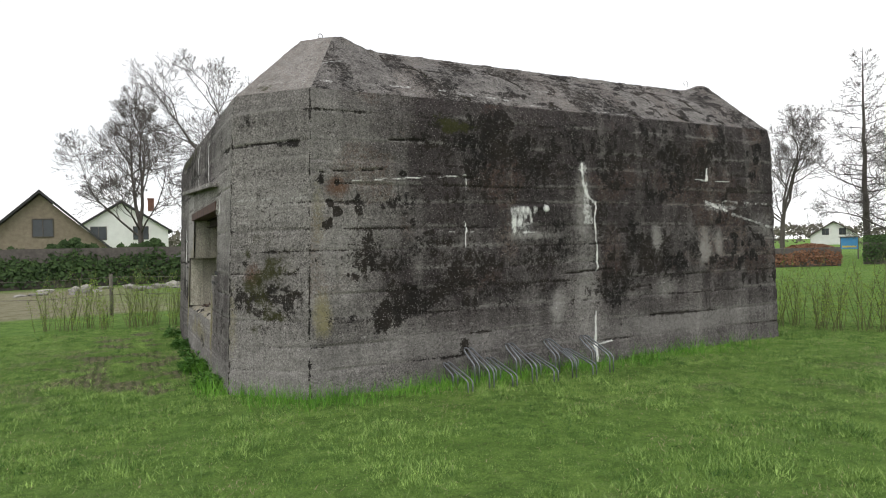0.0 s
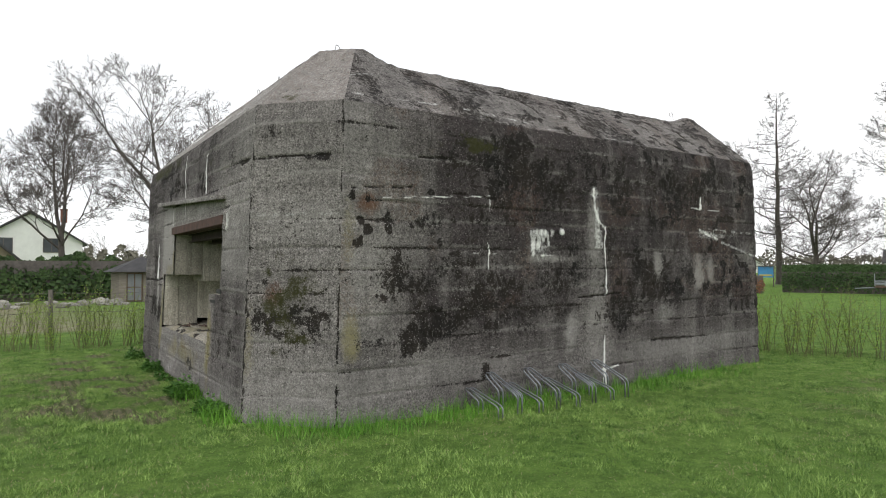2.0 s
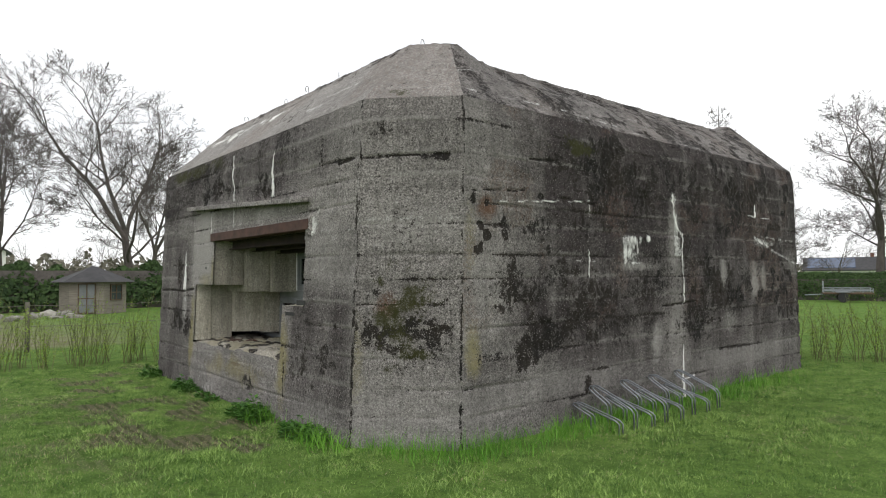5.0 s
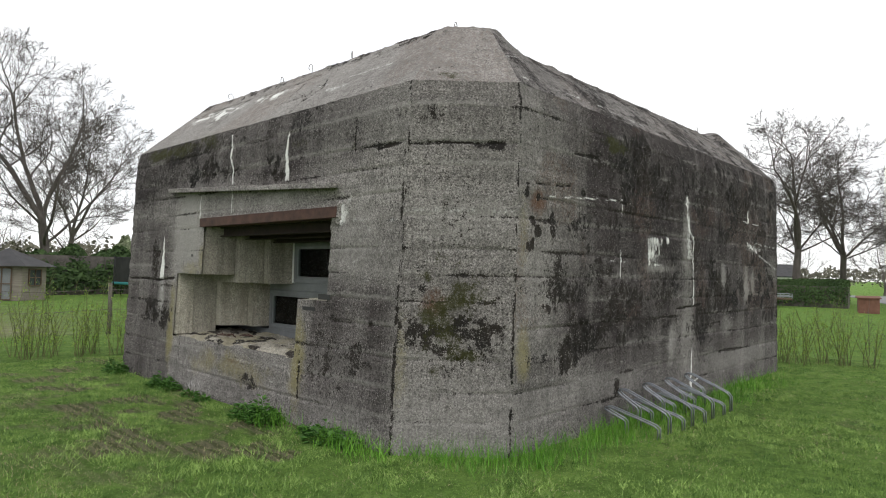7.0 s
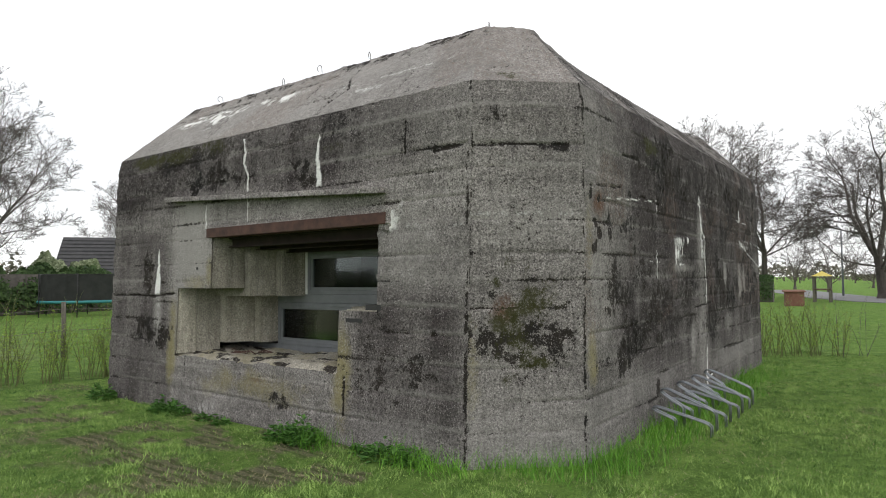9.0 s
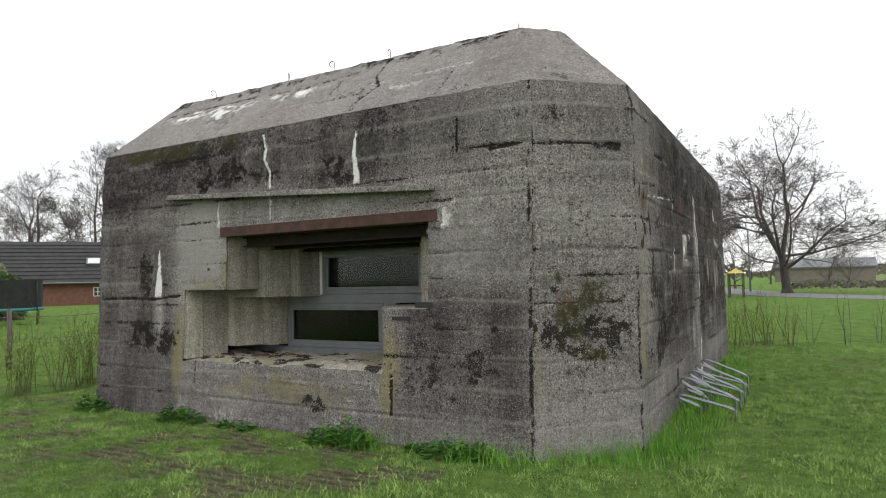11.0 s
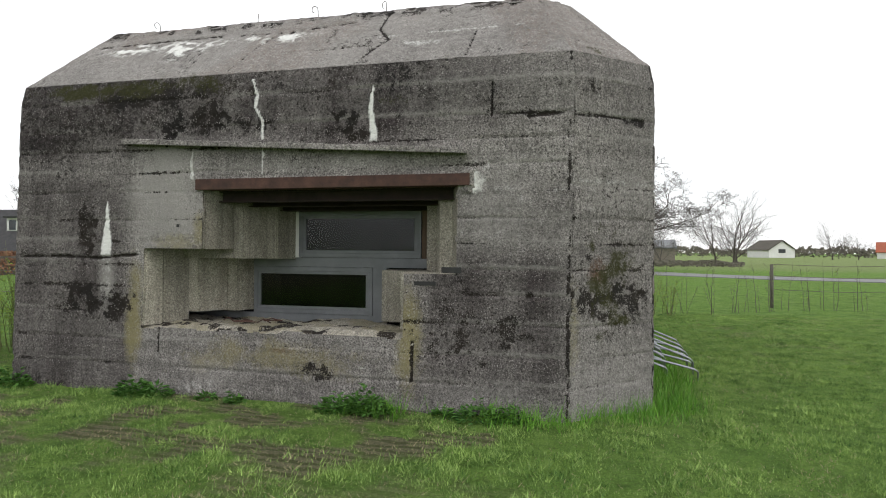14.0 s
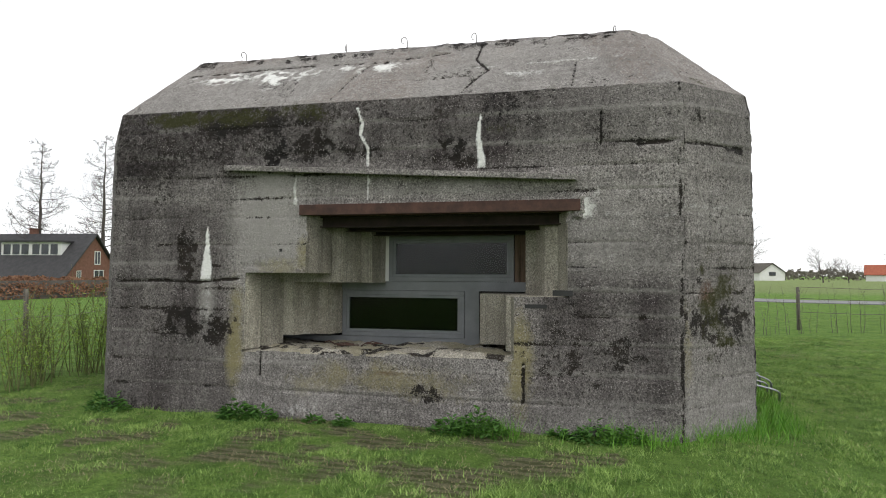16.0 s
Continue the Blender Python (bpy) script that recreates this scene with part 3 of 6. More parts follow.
def side_stains(s, z):
    p = np.stack([s * 2.2, z * 2.2, s * 0], 1)
    speck = fbm(np.stack([s * 22, z * 13, s * 0], 1), 3, 31)
    fine = fbm(np.stack([s * 7, z * 9, s * 0], 1), 4, 29)
    lichen = 0.12 + 0.22 * sstep(2.0, 3.4, s) * sstep(0.4, 1.2, z) * (0.4 + 1.2 * fine) + 0.24 * sstep(0.45, 0.7, fbm(p, 4, 30)) * sstep(0.35, 0.6, fine) * sstep(0.2, 0.9, z)
    for i, (a, b, c, d, e) in enumerate(SIDE_LICHEN):
        lichen = np.maximum(lichen, 0.95 * e * blob(s, z, a, b, c, d, 40 + i, 1.2, 3) * (0.6 + 0.4 * sstep(0.42, 0.54, speck)))
    for i, (a, b, c) in enumerate(SIDE_DOTS):
        lichen = np.maximum(lichen, blob(s, z, a, b, c, c, 60 + i, 0.7, 9))
    pits = sstep(0.66, 0.72, vnoise(np.stack([s * 13, z * 9, s * 0], 1), 77)) * sstep(0.42, 0.6, fbm(p * 0.7, 3, 78)) * sstep(0.5, 1.0, z)
    lichen = np.maximum(lichen, 0.85 * pits)
    moss = 0.8 * blob(s, z, 3.35, 2.86, 0.5, 0.13, 81, 0.9, 6)
    lime = 0.9 * line_on(s, z, [(2.17, 2.22), (3.52, 2.31)], 0.012, 82, 0.42) + 0.9 * line_on(s, z, [(3.52, 2.31), (3.53, 2.06)], 0.012, 83)
    lime += run_down(s, z, 3.5, 1.8, 1.5, 0.01, 0.012, 84)
    for k, (s0, low, w) in enumerate(((4.18, 1.66, 0.05), (4.25, 1.74, 0.05), (4.32, 1.82, 0.045), (4.39, 1.78, 0.03), (4.46, 1.88, 0.04))):
        lime += 0.55 * run_down(s, z, s0, 1.97, low, w * 1.5, w * 0.6, 850 + k, 0.02)
    lime += 0.4 * blob(s, z, 4.3, 1.72, 0.25, 0.2, 86, 0.7, 9) + 0.95 * blob(s, z, 4.63, 1.95, 0.06, 0.06, 87, 0.5, 12)
    lime += 0.65 * line_on(s, z, [(5.2, 2.5), (5.21, 2.25), (5.27, 2.12), (5.39, 2.02)], 0.022, 871) + 0.5 * run_down(s, z, 5.27, 2.3, 1.75, 0.02, 0.11, 88) + 0.45 * blob(s, z, 5.2, 2.45, 0.12, 0.12, 872, 0.8, 9)
    lime += run_down(s, z, 5.39, 2.05, 1.52, 0.018, 0.012, 89) + run_down(s, z, 5.38, 1.5, 1.17, 0.012, 0.022, 90)
    lime += run_down(s, z, 5.36, 0.66, -0.1, 0.012, 0.045, 91, 0.01) + 0.9 * line_on(s, z, [(5.33, 0.22), (5.62, 0.25)], 0.02, 92)
    lime += run_down(s, z, 7.43, 2.55, 2.35, 0.008, 0.035, 93) + 0.7 * line_on(s, z, [(7.2, 2.36), (7.9, 2.34)], 0.014, 94, 0.35)
    lime += 0.42 * blob(s, z, 7.75, 1.98, 0.55, 0.1, 95, 0.9, 7) + 0.45 * line_on(s, z, [(7.4, 2.06), (7.95, 1.88), (8.8, 1.68)], 0.03, 96, 0.3) + 0.4 * line_on(s, z, [(7.5, 2.08), (8.9, 2.02)], 0.025, 97, 0.4)
    lime += 0.4 * line_on(s, z, [(1.75, 2.02), (3.0, 2.06)], 0.012, 98, 0.5) + 0.4 * line_on(s, z, [(6.2, 0.93), (7.05, 0.98)], 0.012, 99, 0.45) + 0.45 * line_on(s, z, [(4.7, 1.65), (3.0, 1.68)], 0.01, 100, 0.45)
    lime += 0.3 * line_on(s, z, [(2.0, 0.55), (2.9, 0.66), (4.0, 0.62), (5.2, 0.8)], 0.012, 101, 0.45)
    pale = 0.2 * sstep(2.6, 1.7, s) + 0.16 * sstep(0.7, 0.1, z)
    for i, (a, b, c, d, e) in enumerate(SIDE_PALE):
        spot = e * blob(s, z, a, b, c * 1.25, d * 1.25, 110 + i, 0.5, 6)
        pale = np.maximum(pale, spot)
        lichen = lichen * (1 - 0.8 * np.clip(spot, 0, 1))
    rust = 0.85 * blob(s, z, 2.02, 2.15, 0.2, 0.12, 130, 0.6, 8) + 0.22 * sstep(0.5, 0.7, fbm(p * 0.8, 3, 131)) * sstep(0.8, 1.2, z)
    algae = 0.8 * blob(s, z, 1.82, 0.85, 0.13, 0.35, 132, 0.4, 4) + 0.4 * blob(s, z, 1.8, 1.9, 0.1, 0.5, 133, 0.5, 4)
    crack = line_on(s, z, [(2.6, 2.67), (3.02, 2.68)], 0.02, 134, 0.3) + line_on(s, z, [(4.9, 1.14), (5.7, 1.18)], 0.014, 135) + line_on(s, z, [(5.8, 0.9), (6.3, 0.93)], 0.012, 136) + line_on(s, z, [(6.3, 0.53), (7.03, 0.54)], 0.014, 137)
    crack += line_on(s, z, [(1.8, 2.3), (2.6, 2.35), (3.6, 2.28)], 0.012, 138, 0.35)
    corner = 0.7 * sstep(0.03, 0.008, np.abs(s - 1.68)) * sstep(0.46, 0.6, fbm(np.stack([z * 9, s * 30, s * 0], 1), 4, 32))
    return np.maximum(lichen, np.maximum(0.9 * np.clip(crack, 0, 1), corner * 0.8)), lime, moss, pale, rust, algae, np.clip(crack, 0, 1)


# stains on the front wall, by y and z
FRONT_LICHEN = [(10.75, 2.68, 0.85, 0.26, 1.15), (9.05, 2.53, 0.6, 0.18, 1.0), (11.93, 1.62, 0.15, 0.42, 1.3), (12.0, 0.98, 0.3, 0.36, 1.3), (11.55, 0.92, 0.32, 0.22, 1.1),
                (7.85, 0.75, 0.75, 0.6, 0.6), (7.75, 1.15, 0.6, 0.25, 0.5), (10.0, 2.62, 0.25, 0.12, 0.7), (9.35, 2.85, 0.3, 0.1, 0.4), (8.3, 2.85, 0.5, 0.08, 0.4),
                (9.3, 0.32, 0.3, 0.12, 0.6), (7.3, 0.9, 0.3, 0.4, 0.35)]
FRONT_PALE = [(11.68, 1.12, 0.14, 0.36, 0.9), (11.02, 1.95, 0.6, 0.75, 1.0), (8.9, 2.3, 0.5, 0.08, 0.5), (7.7, 1.85, 0.6, 0.5, 0.45), (10.4, 0.25, 0.6, 0.2, 0.4), (7.8, 0.2, 0.7, 0.2, 0.35)]


def front_stains(s, z):
    p = np.stack([s * 2.2 + 50, z * 2.2, s * 0], 1)
    speck = fbm(np.stack([s * 16 + 9, z * 16, s * 0], 1), 3, 231)
    lichen = 0.08 + 0.2 * sstep(0.5, 0.72, fbm(p, 4, 230)) + 0.12 * sstep(11.3, 11.9, s) + 0.2 * sstep(2.3, 2.6, z) * sstep(7.4, 8.4, s)
    for i, (a, b, c, d, e) in enumerate(FRONT_LICHEN):
        lichen = np.maximum(lichen, e * blob(s, z, a, b, c, d, 240 + i, 1.0, 4) * (0.4 + 0.6 * sstep(0.42, 0.54, speck)))
    lichen = np.maximum(lichen, 0.95 * blob(s, z, 7.37, 1.06, 0.06, 0.05, 259, 0.5, 12))
    lichen = np.maximum(lichen, 0.5 * sstep(2.85, 3.0, z) * sstep(0.42, 0.6, fbm(p * 1.5, 3, 258)) * sstep(8.0, 9.5, s))
    lichen = np.maximum(lichen, 0.85 * blob(s, z, 11.3, 2.98, 1.4, 0.22, 257, 1.0, 5))
    moss = 0.62 * blob(s, z, 11.35, 3.07, 1.2, 0.16, 260, 0.9, 6) + 0.5 * blob(s, z, 12.3, 3.08, 0.7, 0.1, 261, 0.8, 5) + 0.4 * blob(s, z, 8.6, 2.8, 0.3, 0.07, 262, 0.8, 6)
    lime = 0.9 * line_on(s, z, [(10.08, 3.08), (10.02, 2.92), (10.03, 2.8), (9.95, 2.66), (9.95, 2.5)], 0.021, 263) + 0.8 * run_down(s, z, 9.93, 2.42, 2.15, 0.012, 0.012, 264)
    lime += run_down(s, z, 8.83, 2.95, 2.44, 0.012, 0.06, 265, 0.015) + run_down(s, z, 11.7, 1.92, 1.36, 0.008, 0.09, 266, 0.005) + 0.2 * run_down(s, z, 11.7, 1.33, 0.9, 0.07, 0.09, 267, 0.01)
    lime += 0.75 * blob(s, z, 7.86, 2.05, 0.14, 0.2, 268, 0.9, 8) + 0.7 * run_down(s, z, 10.72, 2.4, 2.12, 0.01, 0.03, 269)
    lime += 0.35 * line_on(s, z, [(7.1, 1.95), (8.0, 2.0)], 0.03, 270, 0.4) + 0.4 * line_on(s, z, [(7.6, 1.59), (8.1, 1.6)], 0.008, 271, 0.3) + 0.35 * line_on(s, z, [(11.4, 2.04), (12.8, 2.02)], 0.012, 272, 0.45)
    lime += 0.35 * line_on(s, z, [(8.8, 0.36), (10.6, 0.34)], 0.012, 273, 0.5) + 0.3 * blob(s, z, 10.6, 0.1, 0.35, 0.1, 274, 0.9, 8)
    pale = np.zeros(len(s))
    for i, (a, b, c, d, e) in enumerate(FRONT_PALE):
        pale = np.maximum(pale, e * blob(s, z, a, b, c, d, 280 + i, 0.4, 4))
    rust = 0.5 * blob(s, z, 9.75, 0.48, 0.28, 0.035, 290, 0.7, 9)
    algae = 1.1 * blob(s, z, 11.34, 0.72, 0.14, 0.7, 291, 0.5, 5) + 0.75 * blob(s, z, 10.62, 1.65, 0.1, 0.28, 292, 0.5, 6) + 1.0 * blob(s, z, 8.44, 0.65, 0.16, 0.75, 293, 0.5, 5)
    algae += 0.65 * blob(s, z, 9.7, 0.42, 1.3, 0.22, 294, 0.8, 4) + 0.55 * blob(s, z, 10.9, 1.5, 0.3, 0.12, 295, 0.6, 6)
    crack = line_on(s, z, [(12.75, 1.34), (12.2, 1.345), (11.8, 1.33), (11.33, 1.37)], 0.016, 296) + line_on(s, z, [(11.05, 0.66), (11.05, 0.4)], 0.012, 297) + line_on(s, z, [(8.41, 0.62), (8.41, 0.27)], 0.014, 298)
    crack += line_on(s, z, [(7.1, 2.62), (7.4, 2.6)], 0.02, 299, 0.3) + line_on(s, z, [(7.72, 2.95), (7.72, 2.55)], 0.008, 300, 0.3)
    corner = 0.8 * sstep(0.03, 0.006, np.abs(s - 7.045)) * sstep(0.40, 0.55, fbm(np.stack([z * 9, s * 30, s * 0], 1), 4, 232))
    return np.maximum(lichen, np.maximum(0.9 * np.clip(crack, 0, 1), corner)), lime, moss, pale, rust, algae, np.clip(crack, 0, 1)


def chamfer_stains(s, z):
    """s runs from the side wall's corner (0) to the front's (about 1)."""
    p = np.stack([s * 2.2 + 90, z * 2.2, s * 0], 1)
    speck = fbm(np.stack([s * 16 + 30, z * 16, s * 0], 1), 3, 331)
    lichen = 0.10 + 0.2 * sstep(0.5, 0.72, fbm(p, 4, 330))
    for i, (a, b, c, d, e) in enumerate([(0.48, 1.12, 0.66, 0.5, 0.72), (0.75, 2.6, 0.25, 0.07, 0.9), (0.25, 2.62, 0.3, 0.05, 0.85), (0.2, 2.85, 0.2, 0.12, 0.5), (0.85, 1.3, 0.2, 0.06, 0.6), (0.5, 1.5, 0.5, 0.05, 0.5)]):
        lichen = np.maximum(lichen, e * blob(s, z, a, b, c, d, 340 + i, 1.0, 5) * (0.4 + 0.6 * sstep(0.42, 0.54, speck)))
    moss = 0.72 * blob(s, z, 0.36, 1.14, 0.36, 0.42, 350, 1.2, 6)
    lime = 0.3 * line_on(s, z, [(0.0, 2.04), (0.95, 2.05)], 0.03, 351, 0.4) + 0.25 * line_on(s, z, [(0, 1.8), (0.95, 1.82)], 0.012, 352, 0.45)
    pale = 0.35 * blob(s, z, 0.5, 1.95, 0.7, 0.3, 353, 0.6, 3) + 0.35 * sstep(0.9, 0.3, z)
    rust = 0.6 * blob(s, z, 0.3, 1.25, 0.12, 0.15, 354, 0.7, 6)
    algae = 0.45 * blob(s, z, 0.02, 0.8, 0.12, 0.5, 355, 0.4, 4)
    crack = line_on(s, z, [(0.0, 2.6), (0.35, 2.62), (0.95, 2.61)], 0.014, 356, 0.3)
    corner = 0.7 * sstep(0.025, 0.006, s) + 0.85 * sstep(0.955, 0.98, s)
    return np.maximum(lichen, np.maximum(0.9 * np.clip(crack, 0, 1), corner * sstep(0.42, 0.56, fbm(np.stack([z * 9, s * 30, s * 0], 1), 4, 332)))), lime, moss, pale, rust, algae, np.clip(crack, 0, 1)


def other_stains(s, z):
    n = 0.4 * fbm(np.stack([s * 2, z * 2, s * 0 + 7], 1), 4, 400)
    o = np.zeros(len(s))
    return n, o, o, o, o, o, o


# the opening in the front wall, by y and z: (y from, y to, z from, z to)
OPENINGS = [(8.50, 11.25, 0.645, 1.225), (8.02, 11.25, 1.225, 1.43), (8.02, 10.58, 1.40, 2.08)]


def stain_layers(me, layers):
    lichen, lime, moss, pale, rust, algae, wash = (np.clip(a, 0, 1) for a in layers)
    one = np.ones(len(lichen))
    for name, cols in (("st1", (lichen, lime, moss, one)), ("st2", (pale, rust, algae, one))):
        a = me.attributes.new(name, "FLOAT_COLOR", "POINT")
        a.data.foreach_set("color", np.stack(cols, 1).astype(np.float32).ravel())
    a = me.attributes.new("wash", "FLOAT", "POINT")
    a.data.foreach_set("value", wash.astype(np.float32))


def wash_at(i, s, z):
    """Soft dark weathering of the wall face i, 0 to 1; above the eaves, a darkening set per roof face."""
    n = fbm(np.stack([s * 1.1, z * 1.5, s * 0 + 9 * i], 1), 4, 611) - 0.5
    streak = fbm(np.stack([s * 6.5, z * 0.8, s * 0 + 5 * i], 1), 4, 612)
    if i == 0:
        w = 0.30 + 0.66 * sstep(1.8, 3.1, s + 1.6 * n)
        w *= 0.66 + 0.34 * sstep(0.2, 1.3, z + 1.2 * n)
        w += 0.15 * np.exp(-((s - 3.9) / 0.9) ** 2) * sstep(1.6, 2.2, z)
        w -= 0.28 * np.exp(-((s - 5.2) / 0.22) ** 2) * sstep(2.4, 2.1, z)
    elif i == 6:
        w = 0.14 + 0.68 * sstep(2.25, 2.65, z + 0.7 * n) * sstep(7.0, 8.4, s)
        w += 0.55 * sstep(11.2, 11.55, s + 0.4 * n)
        w += 0.55 * sstep(1.55, 1.1, z + 0.7 * n) * sstep(8.55, 8.2, s) * sstep(0.0, 0.5, z)
        w -= 0.3 * np.exp(-((s - 11.0) / 0.5) ** 2) * sstep(2.5, 2.25, z) + 0.25 * sstep(2.5, 2.3, z) * sstep(2.05, 2.2, z)
    elif i == 7:
        w = 0.16 + 0.3 * np.exp(-(((s - 0.45) / 0.5) ** 2 + ((z - 1.15) / 0.45) ** 2)) + 0.2 * sstep(2.3, 2.8, z + n)
    else:
        w = 0.4 + 0 * s
    # roof: the side face is darkened most, the front least
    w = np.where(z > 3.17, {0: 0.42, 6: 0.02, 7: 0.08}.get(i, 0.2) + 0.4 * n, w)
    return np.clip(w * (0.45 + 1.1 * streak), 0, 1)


def panel(i, z0, z1, step, stains, along, roofed=False):
    """One face of the outer shell between two corners of the plan, with its relief, as vertices, quads and stains."""
    zs = np.linspace(z0, z1, max(2, int(round((z1 - z0) * (1.4 if roofed else 1) / step)) + 1))
    (ax, ay), (bx, by) = PLAN[i], PLAN[(i + 1) % len(PLAN)]
    length = math.hypot(bx - ax, by - ay)
    us = np.linspace(0, 1, int(round(length / step)) + 1)
    rings = np.array([ring(insets_at(z)) for z in zs])
    p0, p1 = rings[:, i], rings[:, (i + 1) % len(PLAN)]
    xy = p0[:, None, :] + (p1 - p0)[:, None, :] * us[None, :, None]
    zz = np.repeat(zs[:, None], len(us), 1)
    v = np.concatenate([xy, zz[..., None]], -1).reshape(-1, 3)
    uu = np.repeat(us[None, :], len(zs), 0).ravel()
    s = {"x": v[:, 0], "y": v[:, 1], "u": uu * length}[along]
    z = v[:, 2]
    *layers, crack = stains(s, z)
    layers.append(wash_at(i, s, z))
    lichen = layers[0]
    nrm = np.array([(by - ay) / length, -(bx - ax) / length, 0.0])
    if roofed:
        nrm = np.array([nrm[0] * 0.7, nrm[1] * 0.7, 0.7])
    q = v * 1.0
    relief = 0.010 * (fbm(q * 2.0, 3, 11) - 0.5) + 0.009 * (fbm(q * 14, 3, 12) - 0.5) + 0.005 * (vnoise(q * 45, 13) - 0.5)
    if roofed:
        relief += 0.05 * (fbm(q * 8, 3, 26) - 0.5) * sstep(3.65, 3.95, z) + 0.015 * (fbm(q * 20, 3, 27) - 0.5)
    if not roofed:
        for k, zc in enumerate(SEAMS):
            wob = zc + 0.02 * (vnoise(np.stack([s * 0.7, s * 0 + k, s * 0], 1), 14) - 0.5)
            deep = sstep(0.35, 0.65, fbm(np.stack([s * 1.7, s * 0 + 5 * k, s * 0 + i], 1), 3, 15))
            relief -= (0.002 + 0.010 * deep) * np.exp(-((z - wob) / 0.012) ** 2)
        # dark crust in the seams; its colour also deepens the grooves' faint shade
        dark, light = np.zeros(len(z)), np.zeros(len(z))
        for k, zc in enumerate(SEAMS + [2.93]):
            wob = zc + 0.02 * (vnoise(np.stack([s * 0.7, s * 0 + k, s * 0], 1), 14) - 0.5)
            on = fbm(np.stack([s * 1.9, s * 0 + 7 * k, s * 0 + i], 1), 4, 25)
            dark = np.maximum(dark, (0.35 + 0.65 * sstep(0.5, 0.7, on)) * sstep(0.3, 0.5, on) * np.exp(-((z - wob) / (0.006 + 0.02 * sstep(0.55, 0.8, on))) ** 2))
            light = np.maximum(light, sstep(0.55, 0.42, on) * np.exp(-((z - wob - 0.025) / 0.02) ** 2))
        board = np.digitize(z, SEAMS)
        tone = rnd_hash(board.astype(np.int64), np.full(len(z), i), np.ones(len(z), dtype=np.int64), 6)
        layers[0] = np.maximum(layers[0], 0.72 * dark)
        layers[3] = np.maximum(layers[3], 0.45 * light) + 0.28 * np.maximum(tone - 0.35, 0)
        relief += 0.007 * (rnd_hash(board.astype(np.int64), np.full(len(z), i), np.zeros(len(z), dtype=np.int64), 5) - 0.5)
        relief -= 0.014 * np.exp(-((z - 2.93) / 0.014) ** 2) * sstep(0.3, 0.6, fbm(np.stack([s * 2, s * 0, s * 0], 1), 3, 16))
    relief -= 0.02 * crack + 0.012 * sstep(0.6, 1.0, lichen) * sstep(0.5, 0.7, vnoise(q * 18, 17))
    relief += 0.006 * np.clip(layers[1], 0, 1) + 0.008 * np.clip(layers[2], 0, 1) * vnoise(q * 40, 18)
    # worn corners
    edge = np.minimum(uu, 1 - uu) * length
    relief *= sstep(-0.01, 0.04, edge)
    relief -= (0.004 if roofed else 0.016) * sstep(0.03, 0.0, edge) * sstep(0.4, 0.7, vnoise(np.stack([z * 16, z * 0, z * 0], 1), 19))
    relief = np.maximum(relief, -0.02)
    v = v + nrm * relief[:, None]
    if roofed and i == 0:
        v[:, 2] -= 0.12 * sstep(3.5, 3.97, z) * sstep(2.3, 2.8, v[:, 0]) * sstep(8.4, 7.9, v[:, 0])
    nu = len(us)
    ids = np.arange(len(v)).reshape(len(zs), nu)
    f = np.stack([ids[:-1, :-1], ids[:-1, 1:], ids[1:, 1:], ids[1:, :-1]], -1).reshape(-1, 4)
    return v, f, layers


def join_panels(name, panels, cut=False):
    vs, fs, ls, off = [], [], [], 0
    for v, f, l in panels:
        if cut:
            mid = v[f].mean(1)
            keep = np.ones(len(f), dtype=bool)
            w = 0.016 * (fbm(mid * 9, 3, 28) - 0.5)
            low = 0.06 * (fbm(mid * np.array([1.0, 5.0, 0.0]), 3, 24) - 0.45)
            for y0, y1, za, zb in OPENINGS:
                za = za + (low if za < 0.7 else w)
                y0, y1, zb = y0 + w, y1 + w, zb + w
                keep &= ~((mid[:, 0] < 1.3) & (mid[:, 1] > y0) & (mid[:, 1] < y1) & (mid[:, 2] > za) & (mid[:, 2] < zb))
            f = f[keep]
        vs.append(v)
        fs.append(f + off)
        ls.append(l)
        off += len(v)
    me = array_mesh(name, np.concatenate(vs), np.concatenate(fs), True)
    stain_layers(me, [np.concatenate([l[k] for l in ls]) for k in range(7)])
    return me


bunker = thing("bunker", "weathered grey concrete bunker with a hipped roof and stepped embrasure", "bunker")
wall_kinds = [(side_stains, "x", 0.016), (other_stains, "u", 0.08), (other_stains, "u", 0.08), (other_stains, "u", 0.08),
              (other_stains, "u", 0.08), (other_stains, "u", 0.04), (front_stains, "y", 0.016), (chamfer_stains, "u", 0.016)]
panels = []
for i, (st, along, step) in enumerate(wall_kinds):
    panels.append(panel(i, -0.25, 2.94, step, st, along))
    panels.append(panel(i, 2.94, 3.16, step, st, along))
part("wall", join_panels("wall", panels, True), M_CONC, bunker, "dark board-marked concrete with lichen and white lime streaks")


